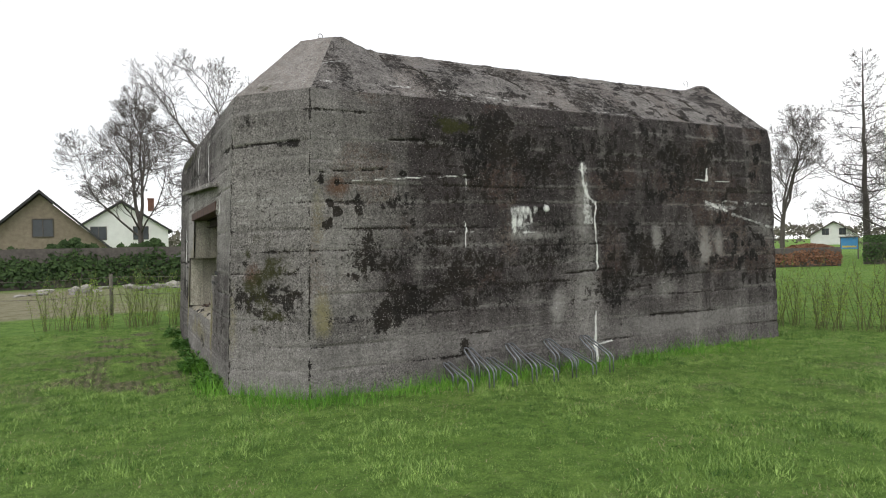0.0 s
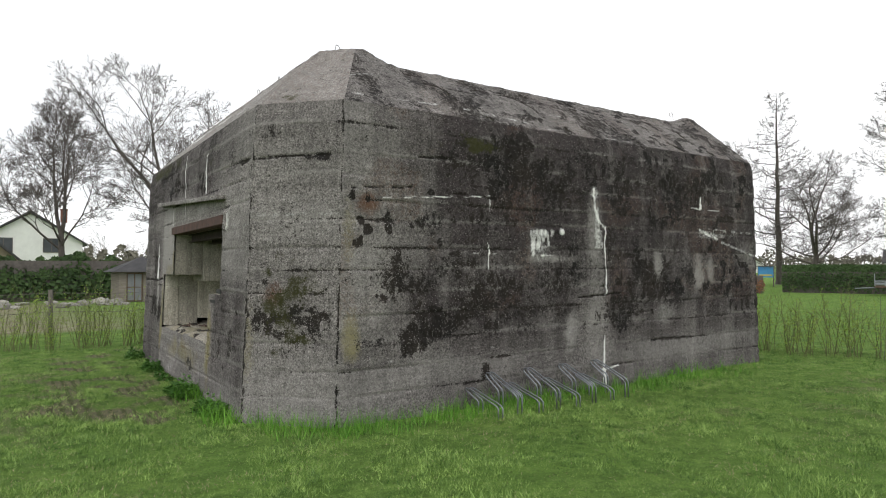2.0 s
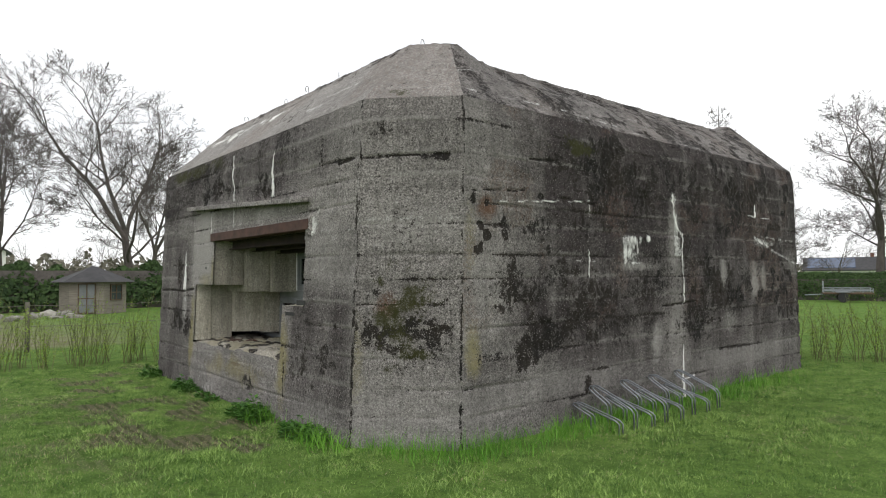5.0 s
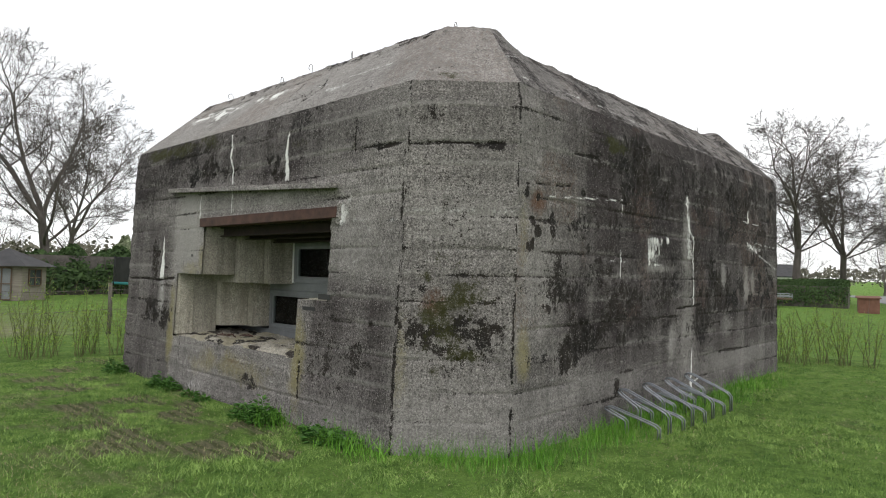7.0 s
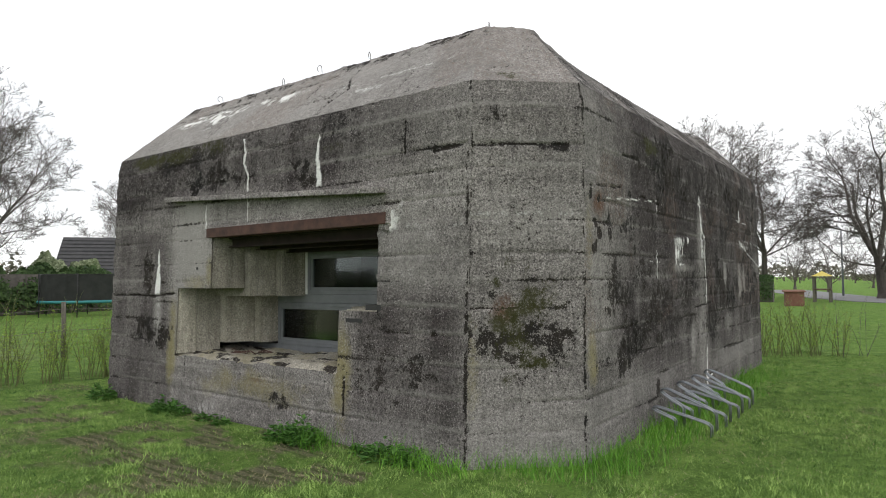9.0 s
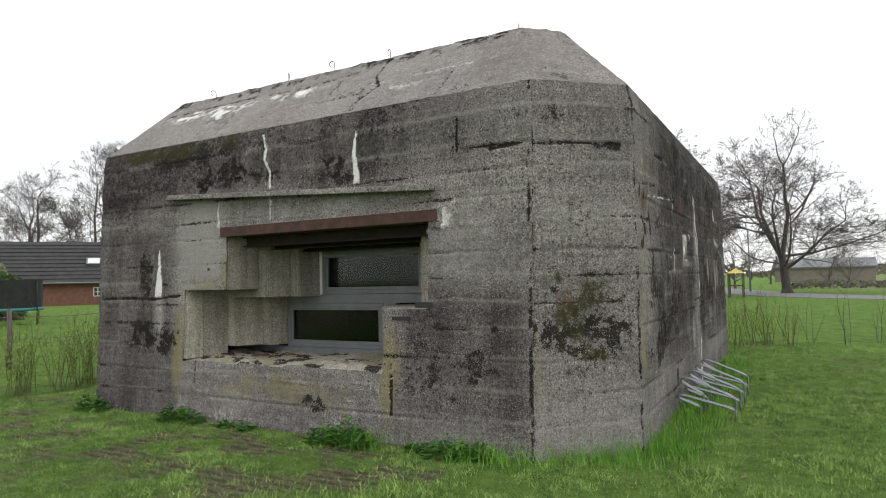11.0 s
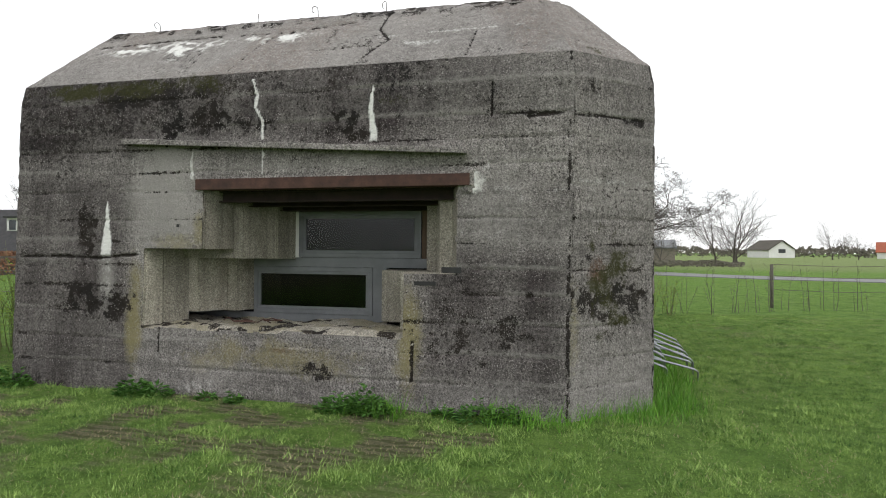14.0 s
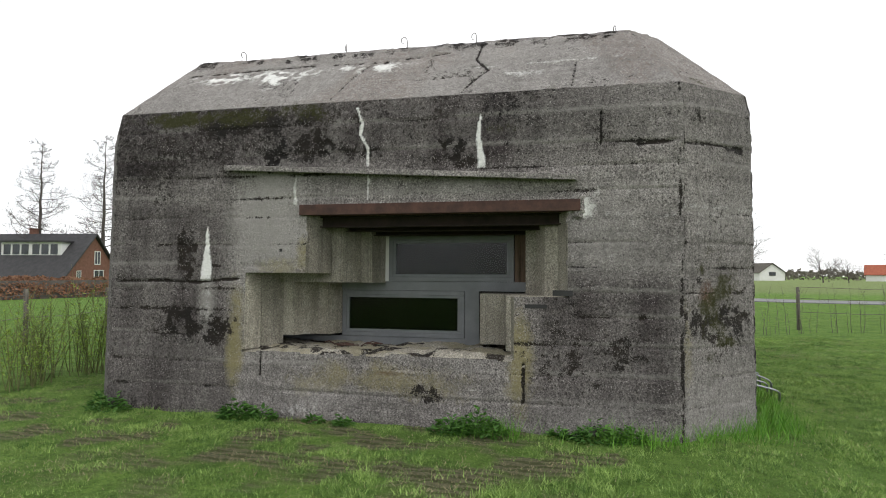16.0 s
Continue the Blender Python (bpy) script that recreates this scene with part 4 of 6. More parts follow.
def roof_front(s, z):
    o = np.zeros(len(s))
    p = np.stack([s * 2, z * 2, s * 0 + 3], 1)
    lime = 0.95 * np.maximum(blob(s, z, 11.9, 3.66, 0.8, 0.13, 500, 0.9, 4), np.maximum(blob(s, z, 11.0, 3.62, 0.9, 0.17, 501, 0.9, 4), blob(s, z, 10.2, 3.67, 0.7, 0.11, 502, 0.9, 4)))
    lime *= sstep(0.40, 0.53, fbm(p * np.array([7.0, 16.0, 1.0]), 4, 517)) * sstep(0.26, 0.42, fbm(p * 2.6, 3, 518))
    lime += 0.55 * blob(s, z, 8.5, 3.42, 0.3, 0.07, 503, 0.8, 8) + 0.45 * line_on(s, z, [(9.1, 3.54), (7.4, 3.57)], 0.02, 504, 0.4) + 0.3 * blob(s, z, 11.3, 3.42, 0.4, 0.05, 505, 0.8, 8)
    crack = line_on(s, z, [(8.95, 3.9), (8.98, 3.68), (8.82, 3.5), (8.95, 3.35), (9.05, 3.18)], 0.016, 506) + line_on(s, z, [(10.1, 3.8), (10.3, 3.5), (10.42, 3.2)], 0.014, 507) + line_on(s, z, [(7.95, 3.55), (7.98, 3.2)], 0.01, 508)
    crack += line_on(s, z, [(12.4, 3.74), (11.0, 3.78), (10.0, 3.74), (9.3, 3.82)], 0.02, 509, 0.3) + line_on(s, z, [(9.6, 3.42), (9.0, 3.43)], 0.01, 510, 0.3) + line_on(s, z, [(11.1, 3.5), (11.3, 3.25)], 0.01, 511, 0.3)
    pale = 0.3 + 0.45 * fbm(p, 4, 512)
    lichen = np.maximum(0.35 * sstep(0.55, 0.7, fbm(p * 2, 4, 513)), np.clip(crack, 0, 1) * 0.85)
    lichen = np.maximum(lichen, 0.7 * sstep(3.75, 3.95, z) * sstep(0.4, 0.6, fbm(p * 4, 3, 514)))
    rust = 0.22 * sstep(0.45, 0.65, fbm(p * 0.6, 3, 515))
    return lichen, lime, 0.3 * sstep(3.3, 3.18, z) * sstep(0.5, 0.65, fbm(p * 3, 3, 516)), pale, rust, o, np.clip(crack, 0, 1)


def roof_side(s, z):
    o = np.zeros(len(s))
    p = np.stack([s * 2, z * 2, s * 0 + 13], 1)
    crack = o.copy()
    for k, x0 in enumerate((3.3, 4.6, 5.1, 5.9, 6.8, 7.6)):
        crack += line_on(s, z, [(x0 - 0.5, 3.9), (x0 - 0.1, 3.55), (x0, 3.4), (x0 + 0.35, 3.2)], 0.03, 520 + k, 0.42)
    crack += line_on(s, z, [(2.9, 3.62), (3.6, 3.6)], 0.012, 530, 0.3) + line_on(s, z, [(3.5, 3.75), (5.5, 3.7), (7.5, 3.72)], 0.025, 531, 0.45)
    lime = 0.45 * line_on(s, z, [(1.9, 3.5), (2.4, 3.62)], 0.014, 532, 0.3) + 0.5 * line_on(s, z, [(1.9, 3.27), (3.2, 3.3), (4.2, 3.24)], 0.02, 533, 0.42) + 0.4 * blob(s, z, 4.9, 3.45, 0.3, 0.04, 534, 0.8, 9) + 0.4 * line_on(s, z, [(4.5, 3.2), (7.0, 3.19)], 0.02, 535, 0.5)
    lichen = np.maximum(0.3 + 0.35 * sstep(0.4, 0.65, fbm(p * 1.2, 4, 536)), np.clip(crack, 0, 1))
    lichen = np.maximum(lichen, 0.7 * sstep(3.0, 4.5, s) * sstep(0.5, 0.66, fbm(p * np.array([3.0, 6.0, 1.0]), 4, 537)))
    return lichen, lime, 0.45 * np.clip(crack, 0, 1), 0.1 + 0.2 * fbm(p, 3, 538), 0.15 * sstep(0.4, 0.65, fbm(p, 3, 539)), o, np.clip(crack, 0, 1)


def roof_chamfer(s, z):
    o = np.zeros(len(s))
    p = np.stack([s * 2 + 40, z * 2, s * 0 + 13], 1)
    lime = 0.3 * line_on(s, z, [(0.2, 3.6), (0.9, 3.62)], 0.012, 540, 0.35) + 0.25 * line_on(s, z, [(0, 3.3), (1, 3.28)], 0.02, 541, 0.4)
    moss = 0.55 * blob(s, z, 0.35, 3.24, 0.4, 0.06, 542, 0.9, 8)
    return 0.3 * sstep(0.5, 0.68, fbm(p * 3, 3, 543)), lime, moss, 0.25 + 0.4 * fbm(p, 3, 544), 0.2 + o, o, o


roof_kinds = [(roof_side, "x", 0.018), (other_stains, "u", 0.05), (other_stains, "u", 0.08), (other_stains, "u", 0.08),
              (other_stains, "u", 0.08), (other_stains, "u", 0.05), (roof_front, "y", 0.018), (roof_chamfer, "u", 0.018)]
roof_panels = [panel(i, 3.16, 3.97, step, st, along, True) for i, (st, along, step) in enumerate(roof_kinds)]
# the top: a low, rough crown inside the roof's upper edge, a little higher at the corners that carry the rods
tx, ty = np.meshgrid(np.arange(1.8, 8.86, 0.05), np.arange(7.1, 12.8, 0.05))
top_d = np.zeros(tx.size)
rim = np.array(ring(insets_at(3.97)))
for i in range(len(rim)):
    (ax, ay), (bx, by) = rim[i], rim[(i + 1) % len(rim)]
    k = math.hypot(bx - ax, by - ay)
    dd = ((tx.ravel() - ax) * (by - ay) - (ty.ravel() - ay) * (bx - ax)) / k
    top_d = dd if i == 0 else np.maximum(top_d, dd)
crown = 3.955 + 0.06 * fbm(np.stack([tx.ravel(), ty.ravel(), tx.ravel() * 0], 1) * 7, 4, 21)
for cx, cy in ((2.2, 7.45), (8.5, 7.45)):
    crown += 0.015 * np.exp(-(((tx.ravel() - cx) / 0.25) ** 2 + ((ty.ravel() - cy) / 0.25) ** 2))
tv = np.stack([tx.ravel(), ty.ravel(), np.minimum(crown, 3.965 - top_d * 0.55 - 0.45 * np.maximum(top_d, 0))], 1)
tv[:, 2] -= 0.12 * sstep(8.4, 7.5, tv[:, 1]) * sstep(2.3, 2.8, tv[:, 0]) * sstep(8.4, 7.9, tv[:, 0])
ids = np.arange(tx.size).reshape(tx.shape)
tf = np.stack([ids[:-1, :-1], ids[:-1, 1:], ids[1:, 1:], ids[1:, :-1]], -1).reshape(-1, 4)
tf = tf[(top_d[tf] < 0.07).all(1)]
st_top = other_stains(tv[:, 0], tv[:, 1])
roof_panels.append((tv, tf, list(st_top[:6]) + [0.2 + 0 * tv[:, 0]]))
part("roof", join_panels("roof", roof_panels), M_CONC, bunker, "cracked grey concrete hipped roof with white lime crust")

# ---- the embrasure: stepped concrete cheeks, sill, drip ledge and steel beam ----
XF = 1.012     # just behind the front wall's skin


def cheek(name, outline, z0, z1):
    bm = prism(outline, z0, z1)
    for v in bm.verts:
        if v.co.x < 1.1:
            v.co.x = front_x(v.co.y, v.co.z) + 0.024
    bmesh.ops.bevel(bm, geom=[e for e in bm.edges if abs(e.verts[0].co.z - e.verts[1].co.z) > 0.2], offset=0.012, segments=2, affect="EDGES")
    return part(name, bm, M_INNER, bunker)


Y_L, Y_R, XB = 11.60, 7.70, 2.02
# upper cheek towards +y, in three steps, and the one below it
cheek("cheek_step", [(XF + 0.03, 10.575), (1.41, 10.47), (1.41, Y_L), (XF + 0.03, Y_L)], 1.43, 2.3)
cheek("cheek_step", [(1.41, 10.36), (1.68, 10.24), (1.68, Y_L), (1.41, Y_L)], 1.335, 2.3)
cheek("cheek_step", [(1.68, 10.13), (XB, 10.06), (XB, Y_L), (1.68, Y_L)], 1.33, 2.3)
cheek("cheek_step", [(XF, 11.245), (1.22, 11.17), (1.22, Y_L), (XF, Y_L)], 0.655, 1.43)
cheek("cheek_step", [(1.22, 11.15), (1.47, 11.04), (1.47, Y_L), (1.22, Y_L)], 0.672, 1.43)
cheek("cheek_step", [(1.47, 10.93), (1.78, 10.78), (1.78, Y_L), (1.47, Y_L)], 0.765, 1.335)
cheek("cheek_step", [(1.78, 10.66), (XB, 10.58), (XB, Y_L), (1.78, Y_L)], 0.755, 1.335)
# cheeks towards -y
cheek("cheek_step", [(XF + 0.04, 8.02), (XF + 0.04, Y_R), (1.30, Y_R), (1.30, 8.12)], 1.20, 2.3)
cheek("cheek_step", [(1.30, 8.24), (1.30, Y_R), (1.62, Y_R), (1.62, 8.36)], 1.22, 2.3)
cheek("cheek_step", [(1.62, 8.46), (1.62, Y_R), (XB, Y_R), (XB, 8.50)], 1.22, 2.3)
cheek("cheek_step", [(XF, 8.50), (XF, Y_R), (1.22, Y_R), (1.22, 8.555)], 0.55, 1.222)
cheek("cheek_step", [(1.22, 8.60), (1.22, Y_R), (1.60, Y_R), (1.60, 8.66)], 0.70, 1.226)
cheek("cheek_step", [(1.60, 8.92), (1.60, Y_R), (XB, Y_R), (XB, 9.00)], 0.72, 1.23)
# ceiling of the embrasure, stepping down inwards
part("ceiling_slab", box((1.11, 7.7, 2.06), (1.42, 11.6, 2.28)), M_INNER, bunker)
part("ceiling_slab", box((1.42, 7.7, 2.0), (2.02, 11.6, 2.28)), M_INNER, bunker)
for k, x in enumerate((1.22, 1.46, 1.72)):
    bm = box((x, 7.9, 2.0 - 0.03 * k), (x + 0.1, 10.7, 2.012 - 0.03 * k))
    add_box(bm, (x + 0.044, 7.9, 1.9 - 0.03 * k + 0.012), (x + 0.056, 10.7, 2.0 - 0.03 * k))
    add_box(bm, (x, 7.9, 1.9 - 0.03 * k), (x + 0.1, 10.7, 1.912 - 0.03 * k))
    part("ceiling_beam", bm, M_RUST_SHADED, bunker, "rusty brown steel beam under the ceiling")

# the sill: a broken, rubbly bed
sy, sx = np.meshgrid(np.arange(8.40, 11.35, 0.03), np.arange(1.004, 2.06, 0.025))
sxf, syf = sx.ravel(), sy.ravel()
sz = 0.60 + 0.065 * sstep(0.99, 1.12, sxf) + 0.05 * (fbm(np.stack([sxf * 3.5, syf * 3.5, sxf * 0], 1), 4, 601) - 0.5) * sstep(0.98, 1.15, sxf) * 2 + 0.03 * (fbm(np.stack([sxf * 14, syf * 14, sxf * 0], 1), 3, 602) - 0.5) * 1.8
sz = np.where(sxf < 1.01, 0.585, np.maximum(sz, 0.615))
ids = np.arange(sx.size).reshape(sx.shape)
sf = np.stack([ids[:-1, :-1], ids[:-1, 1:], ids[1:, 1:], ids[1:, :-1]], -1).reshape(-1, 4)
sill_me = array_mesh("sill", np.stack([sxf, syf, sz], 1), sf[:, ::-1])
sn = fbm(np.stack([sxf * 4, syf * 4, sxf * 0], 1), 4, 603)
stain_layers(sill_me, (0.75 * sstep(0.5, 0.62, fbm(np.stack([sxf * 9, syf * 6, sxf * 0], 1), 4, 604)), 0.2 * sn, sn * 0, 0.45 * sn, sn * 0, 0.6 * sstep(0.4, 0.65, sn), sn * 0))
part("sill", sill_me, M_INNER, bunker, "broken pale concrete sill with rubble")

# drip ledge above the opening, falling towards -y
for k in range(16):
    y0, y1 = 11.48 - k * 0.222, 11.48 - (k + 1) * 0.222 + 0.004
    za, zb = 2.53 - k * 0.0126, 2.53 - (k + 1) * 0.0126
    fall = (za - zb) / (y0 - y1)
    rr = random.Random(k)
    tilt = Matrix(((1, 0, 0, 0), (0, 1, 0, 0), (0.12, fall, 1, za - 0.045 - y0 * fall - 0.12), (0, 0, 0, 1)))
    part("ledge_slab", box((0.955 + rr.uniform(-0.006, 0.006), y1, 0), (1.15, y0, 0.055), tilt, 0.005), M_CONC, bunker)
beam = box((1.015, 7.90, 2.008), (1.03, 10.66, 2.115), bevel=0.004)
add_box(beam, (1.03, 7.90, 2.012), (1.20, 10.66, 2.024))
add_box(beam, (1.03, 7.90, 2.10), (1.20, 10.66, 2.112))
part("steel_beam", beam, M_RUST, bunker, "rusty red-brown steel beam over the opening")

# broken concrete at the beam's end
br = random.Random(5)
for k in range(9):
    lump = bmesh.new()
    bmesh.ops.create_icosphere(lump, subdivisions=2, radius=1.0)
    c = Vector((1.065, 7.95 - 0.04 * br.random(), 1.98 + 0.15 * (k / 9)))
    for v in lump.verts:
        w = noise.noise(v.co * 2.3 + Vector((k * 3.0, 0, 0)))
        v.co = c + Vector((v.co.x * 0.04, v.co.y * 0.055, v.co.z * 0.05)) * (1 + 0.5 * w)
    part("broken_edge", lump, M_CONC, bunker)

# ---- the two windows with the grey bar between them ----
back = bmesh.new()
XW = 1.985
add_box(back, (XW, 7.7, 1.245), (XW + 0.06, 11.6, 1.345))
part("window_bar", back, M_GREYPAINT, bunker, "grey painted bar between two windows")
part("window_post", box((XW - 0.01, 10.03, 1.345), (XW + 0.07, 10.10, 1.86)), M_WHITE, bunker)
part("window_post", box((XW - 0.01, 9.0, 0.66), (XW + 0.07, 9.155, 1.245)), M_GREYPAINT, bunker)
bm = bmesh.new()
for k in range(3):
    add_box(bm, (XW + 0.012 * (k % 2), 8.45 + k * 0.056, 1.345), (XW + 0.04, 8.503 + k * 0.056, 1.9))
part("boarding", bm, M_BOARD, bunker, "reddish brown boards beside the window")
part("window_head", box((XW, 7.7, 1.85), (XW + 0.06, 11.6, 2.05)), M_BOARD, bunker)
part("window_foot", box((XW, 8.9, 0.56), (XW + 0.06, 11.6, 0.725)), M_GREYPAINT, bunker)


def window(y0, y1, z0, z1):
    w = part("window", box((XW + 0.05, y0 - 0.01, z0 - 0.01), (XW + 0.07, y0, z0)), M_GREYPAINT, bunker, "top-hung window with a grey frame and dark glass")
    t = 0.05
    fr = bmesh.new()
    for lo, hi in (((y0, z0), (y1, z0 + t)), ((y0, z1 - t), (y1, z1)), ((y0, z0 + t), (y0 + t, z1 - t)), ((y1 - t, z0 + t), (y1, z1 - t))):
        add_box(fr, (XW - 0.012, lo[0], lo[1]), (XW + 0.045, hi[0], hi[1]), bevel=0.004)
    part("frame", fr, M_GREYPAINT, w)
    sash = bmesh.new()
    a = t - 0.004
    s = 0.035
    for lo, hi in (((y0 + a, z0 + a), (y1 - a, z0 + a + s)), ((y0 + a, z1 - a - s), (y1 - a, z1 - a)), ((y0 + a, z0 + a + s), (y0 + a + s, z1 - a - s)), ((y1 - a - s, z0 + a + s), (y1 - a, z1 - a - s))):
        add_box(sash, (XW - 0.002, lo[0], lo[1]), (XW + 0.035, hi[0], hi[1]), bevel=0.004)
    part("sash", sash, M_GREYPAINT, w)
    part("pane", box((XW + 0.012, y0 + a + s - 0.005, z0 + a + s - 0.005), (XW + 0.018, y1 - a - s + 0.005, z1 - a - s + 0.005)), M_GLASS, w, "dark reflecting glass")
    return w


window(8.62, 10.03, 1.347, 1.85)
window(9.16, 10.58, 0.727, 1.243)
# the room behind, its surfaces near-black to stand in for unlit shade
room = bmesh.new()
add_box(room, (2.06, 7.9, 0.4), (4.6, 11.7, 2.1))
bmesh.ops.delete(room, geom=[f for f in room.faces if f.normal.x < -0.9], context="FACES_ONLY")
part("inner_room", room, M_SHADE, bunker)

# iron rods in the roof
def rod(x, y, z, h, turn, hook=0.034):
    pts = [(0, 0, -0.05), (0, 0, h * 0.7)]
    for k in range(8):
        a = math.pi * (1 - k / 5.0)
        pts.append((hook + hook * math.cos(a), 0, h * 0.7 + hook * 1.1 * math.sin(a) + hook))
    m = pose(x, y, z, 0, 4, turn)
    part("iron_rod", tube("iron_rod", [m @ Vector(p) for p in pts], 0.0042, 5), M_WIRE, bunker, "bent iron rod in the roof")


for x, y, h, turn in ((2.2, 7.55, 0.14, 20), (2.05, 9.05, 0.12, 60), (2.05, 9.85, 0.13, 100), (2.05, 10.6, 0.12, 30), (8.4, 7.5, 0.14, 160), (2.06, 11.9, 0.1, 150)):
    rod(x, y, 3.97, h, turn)

# ---- trees ----
def tree_data(seed, height, levels=5, spread_deg=42, trunk=0.3, lean=0.0, fork=5, r0=0.02, pole=False):
    """A bare tree: the trunk with its limbs, and the finer crown, as two lots of tapered tubes. A pole keeps its trunk to the top."""
    rr = random.Random(seed)
    lots = [([], []), ([], [])]

    def seg(lot, a, b, ra, rb, n):
        vs, fs = lots[lot]
        d = (b - a).normalized()
        side = d.cross(Vector((0.3, 0.2, 0.9)))
        if side.length < 0.05:
            side = d.cross(Vector((1, 0, 0)))
        side.normalize()
        up = side.cross(d)
        o = len(vs)
        for p, r in ((a, ra), (b, rb)):
            for k in range(n):
                w = 2 * math.pi * k / n
                vs.append(p + r * (math.cos(w) * side + math.sin(w) * up))
        for k in range(n):
            fs.append((o + k, o + (k + 1) % n, o + n + (k + 1) % n, o + n + k))

    thin = 0.005 + 0.00026 * height

    def grow(p, d, length, r, level):
        n = (8, 6, 5, 4, 3, 3, 3)[level]
        steps = (6, 9, 7, 5, 4, 3, 2)[level]
        kids = (0, 1, 1, 1.25, 1.0, 0, 0)[level]
        at_ = p
        r_end = r * (0.72 if level == 0 else 0.35)
        kink = (0.03, 0.10, 0.14, 0.17, 0.2, 0.2)[level]
        pull = (0.0, 0.025, 0.035, 0.035, 0.03, 0.02)[level]
        for k in range(steps):
            wob = Vector((rr.gauss(0, 1), rr.gauss(0, 1), rr.gauss(0, 0.7))) * kink
            d = (d + wob + Vector((0, 0, pull))).normalized()
            nxt = at_ + d * (length / steps)
            ra, rb = r + (r_end - r) * k / steps, r + (r_end - r) * (k + 1) / steps
            seg(0 if level < 2 else 1, at_, nxt, max(ra, thin), max(rb, thin), n)
            at_ = nxt
            if 0 < level < levels and k >= (2 if level == 1 else 1):
                for _ in range(int(kids + rr.random())):
                    child(at_, d, length * rr.uniform(0.38, 0.62) * (1.15 - 0.55 * k / steps), rb * rr.uniform(0.45, 0.7), level + 1, max(spread_deg, 45) * rr.uniform(0.7, 1.35))
        if level == 0 and not pole:
            for k in range(fork):
                turn = 2 * math.pi * (k + rr.uniform(-0.3, 0.3)) / fork
                tilt = radians(spread_deg * (rr.uniform(0.4, 0.65) if k < 3 else rr.uniform(0.8, 1.35))) if k else radians(8)
                dd = Vector((math.cos(turn) * math.sin(tilt), math.sin(turn) * math.sin(tilt), math.cos(tilt)))
                big = k < 3
                grow(at_ - d * length * (rr.uniform(0, 0.08) if big else rr.uniform(0.05, 0.4)), dd, height * (1 - trunk) * (rr.uniform(0.8, 0.98) if big else rr.uniform(0.5, 0.75)),
                     r_end * (rr.uniform(0.6, 0.8) if big else rr.uniform(0.3, 0.5)), 1)
        elif 0 < level < levels:
            for _ in range(2):
                child(at_, d, length * 0.4, r_end * 0.85, level + 1, spread_deg * 0.5)

    def child(p, d, length, r, level, angle):
        side = d.cross(Vector((rr.gauss(0, 1), rr.gauss(0, 1), rr.gauss(0, 1)))).normalized()
        if side.z < 0:
            side.z *= 0.45
        a = radians(angle)
        grow(p, (d * math.cos(a) + side * math.sin(a)).normalized(), length, max(r, thin), level)

    if pole:
        at_ = Vector((0, 0, -0.2))
        for k in range(16):
            nxt = Vector((rr.gauss(0, 0.04), rr.gauss(0, 0.04), height * (k + 1) / 16))
            seg(0, at_, nxt, height * r0 * (1.05 - k / 16), height * r0 * (1.05 - (k + 1) / 16), 8)
            at_ = nxt
        for k in range(54):
            z = height * (0.24 + 0.74 * k / 54)
            turn, drop = k * 2.4 + rr.uniform(-0.4, 0.4), rr.uniform(-0.12, 0.35) + 0.5 * max(0, z / height - 0.75)
            reach = (0.26 * height * (1.12 - z / height) + 0.4) * rr.uniform(0.45, 1.0)
            grow(Vector((0, 0, z)), Vector((math.cos(turn), math.sin(turn), drop)).normalized(), reach, height * r0 * 0.28 * (1.1 - z / height), 2)
    else:
        grow(Vector((0, 0, -0.2)), Vector((lean, 0, 1)).normalized(), height * trunk, height * r0, 0)
    # a flared foot
    seg(0, Vector((0, 0, -0.25)), Vector((0, 0, 0.5)), height * r0 * 1.5, height * r0 * 0.98, 8)
    top = max(v.z for v in lots[1][0])
    k = height / top
    return [([v * k for v in vs], fs) for vs, fs in lots]


def make_tree(x, y, turn, label, **kw):
    t = thing("tree", label, "tree", pose(x, y, 0, 0, 0, turn), "bare trees")
    (v0, f0), (v1, f1) = tree_data(**kw)
    part("trunk", mesh_from("trunk", v0, f0, True), M_BARK, t)
    part("crown", mesh_from("crown", v1, f1), M_TWIG, t, "bare twigs and branches")
    return t


OAK = "bare grey-brown oak beside the meadow"
t1 = make_tree(1.25, 41.0, 0, "bare broad-crowned tree behind the conifer hedge", seed=11, height=11.8, spread_deg=46, trunk=0.36, fork=6, r0=0.02)
t2 = make_tree(7.7, 42.4, 40, "large bare tree behind the garden shed", seed=12, height=14.6, spread_deg=46, trunk=0.36, fork=6, r0=0.022)
oak = make_tree(47, 6.2, 0, "bare spreading oak beside the country road", seed=13, height=12.4, spread_deg=62, trunk=0.3, fork=9, r0=0.028)
slim = make_tree(52, 29.4, 0, "tall slim bare tree at the meadow's edge", seed=14, height=16.5, levels=4, spread_deg=55, r0=0.016, pole=True)
t2.scale = (1.15, 1.15, 1.0)
oak.scale = (1.22, 1.22, 1.0)
t9 = make_tree(46, 13.0, 0, "bare oak with a rounded crown by the hedge", seed=15, height=12, spread_deg=58, trunk=0.38, fork=7, r0=0.026)


def tree_copy(src, x, y, turn, size, label=""):
    c = copy_thing(src, pose(x, y, 0, 0, 0, turn))
    c.scale = (size, size, size)
    if label:
        c["label"] = label
    return c


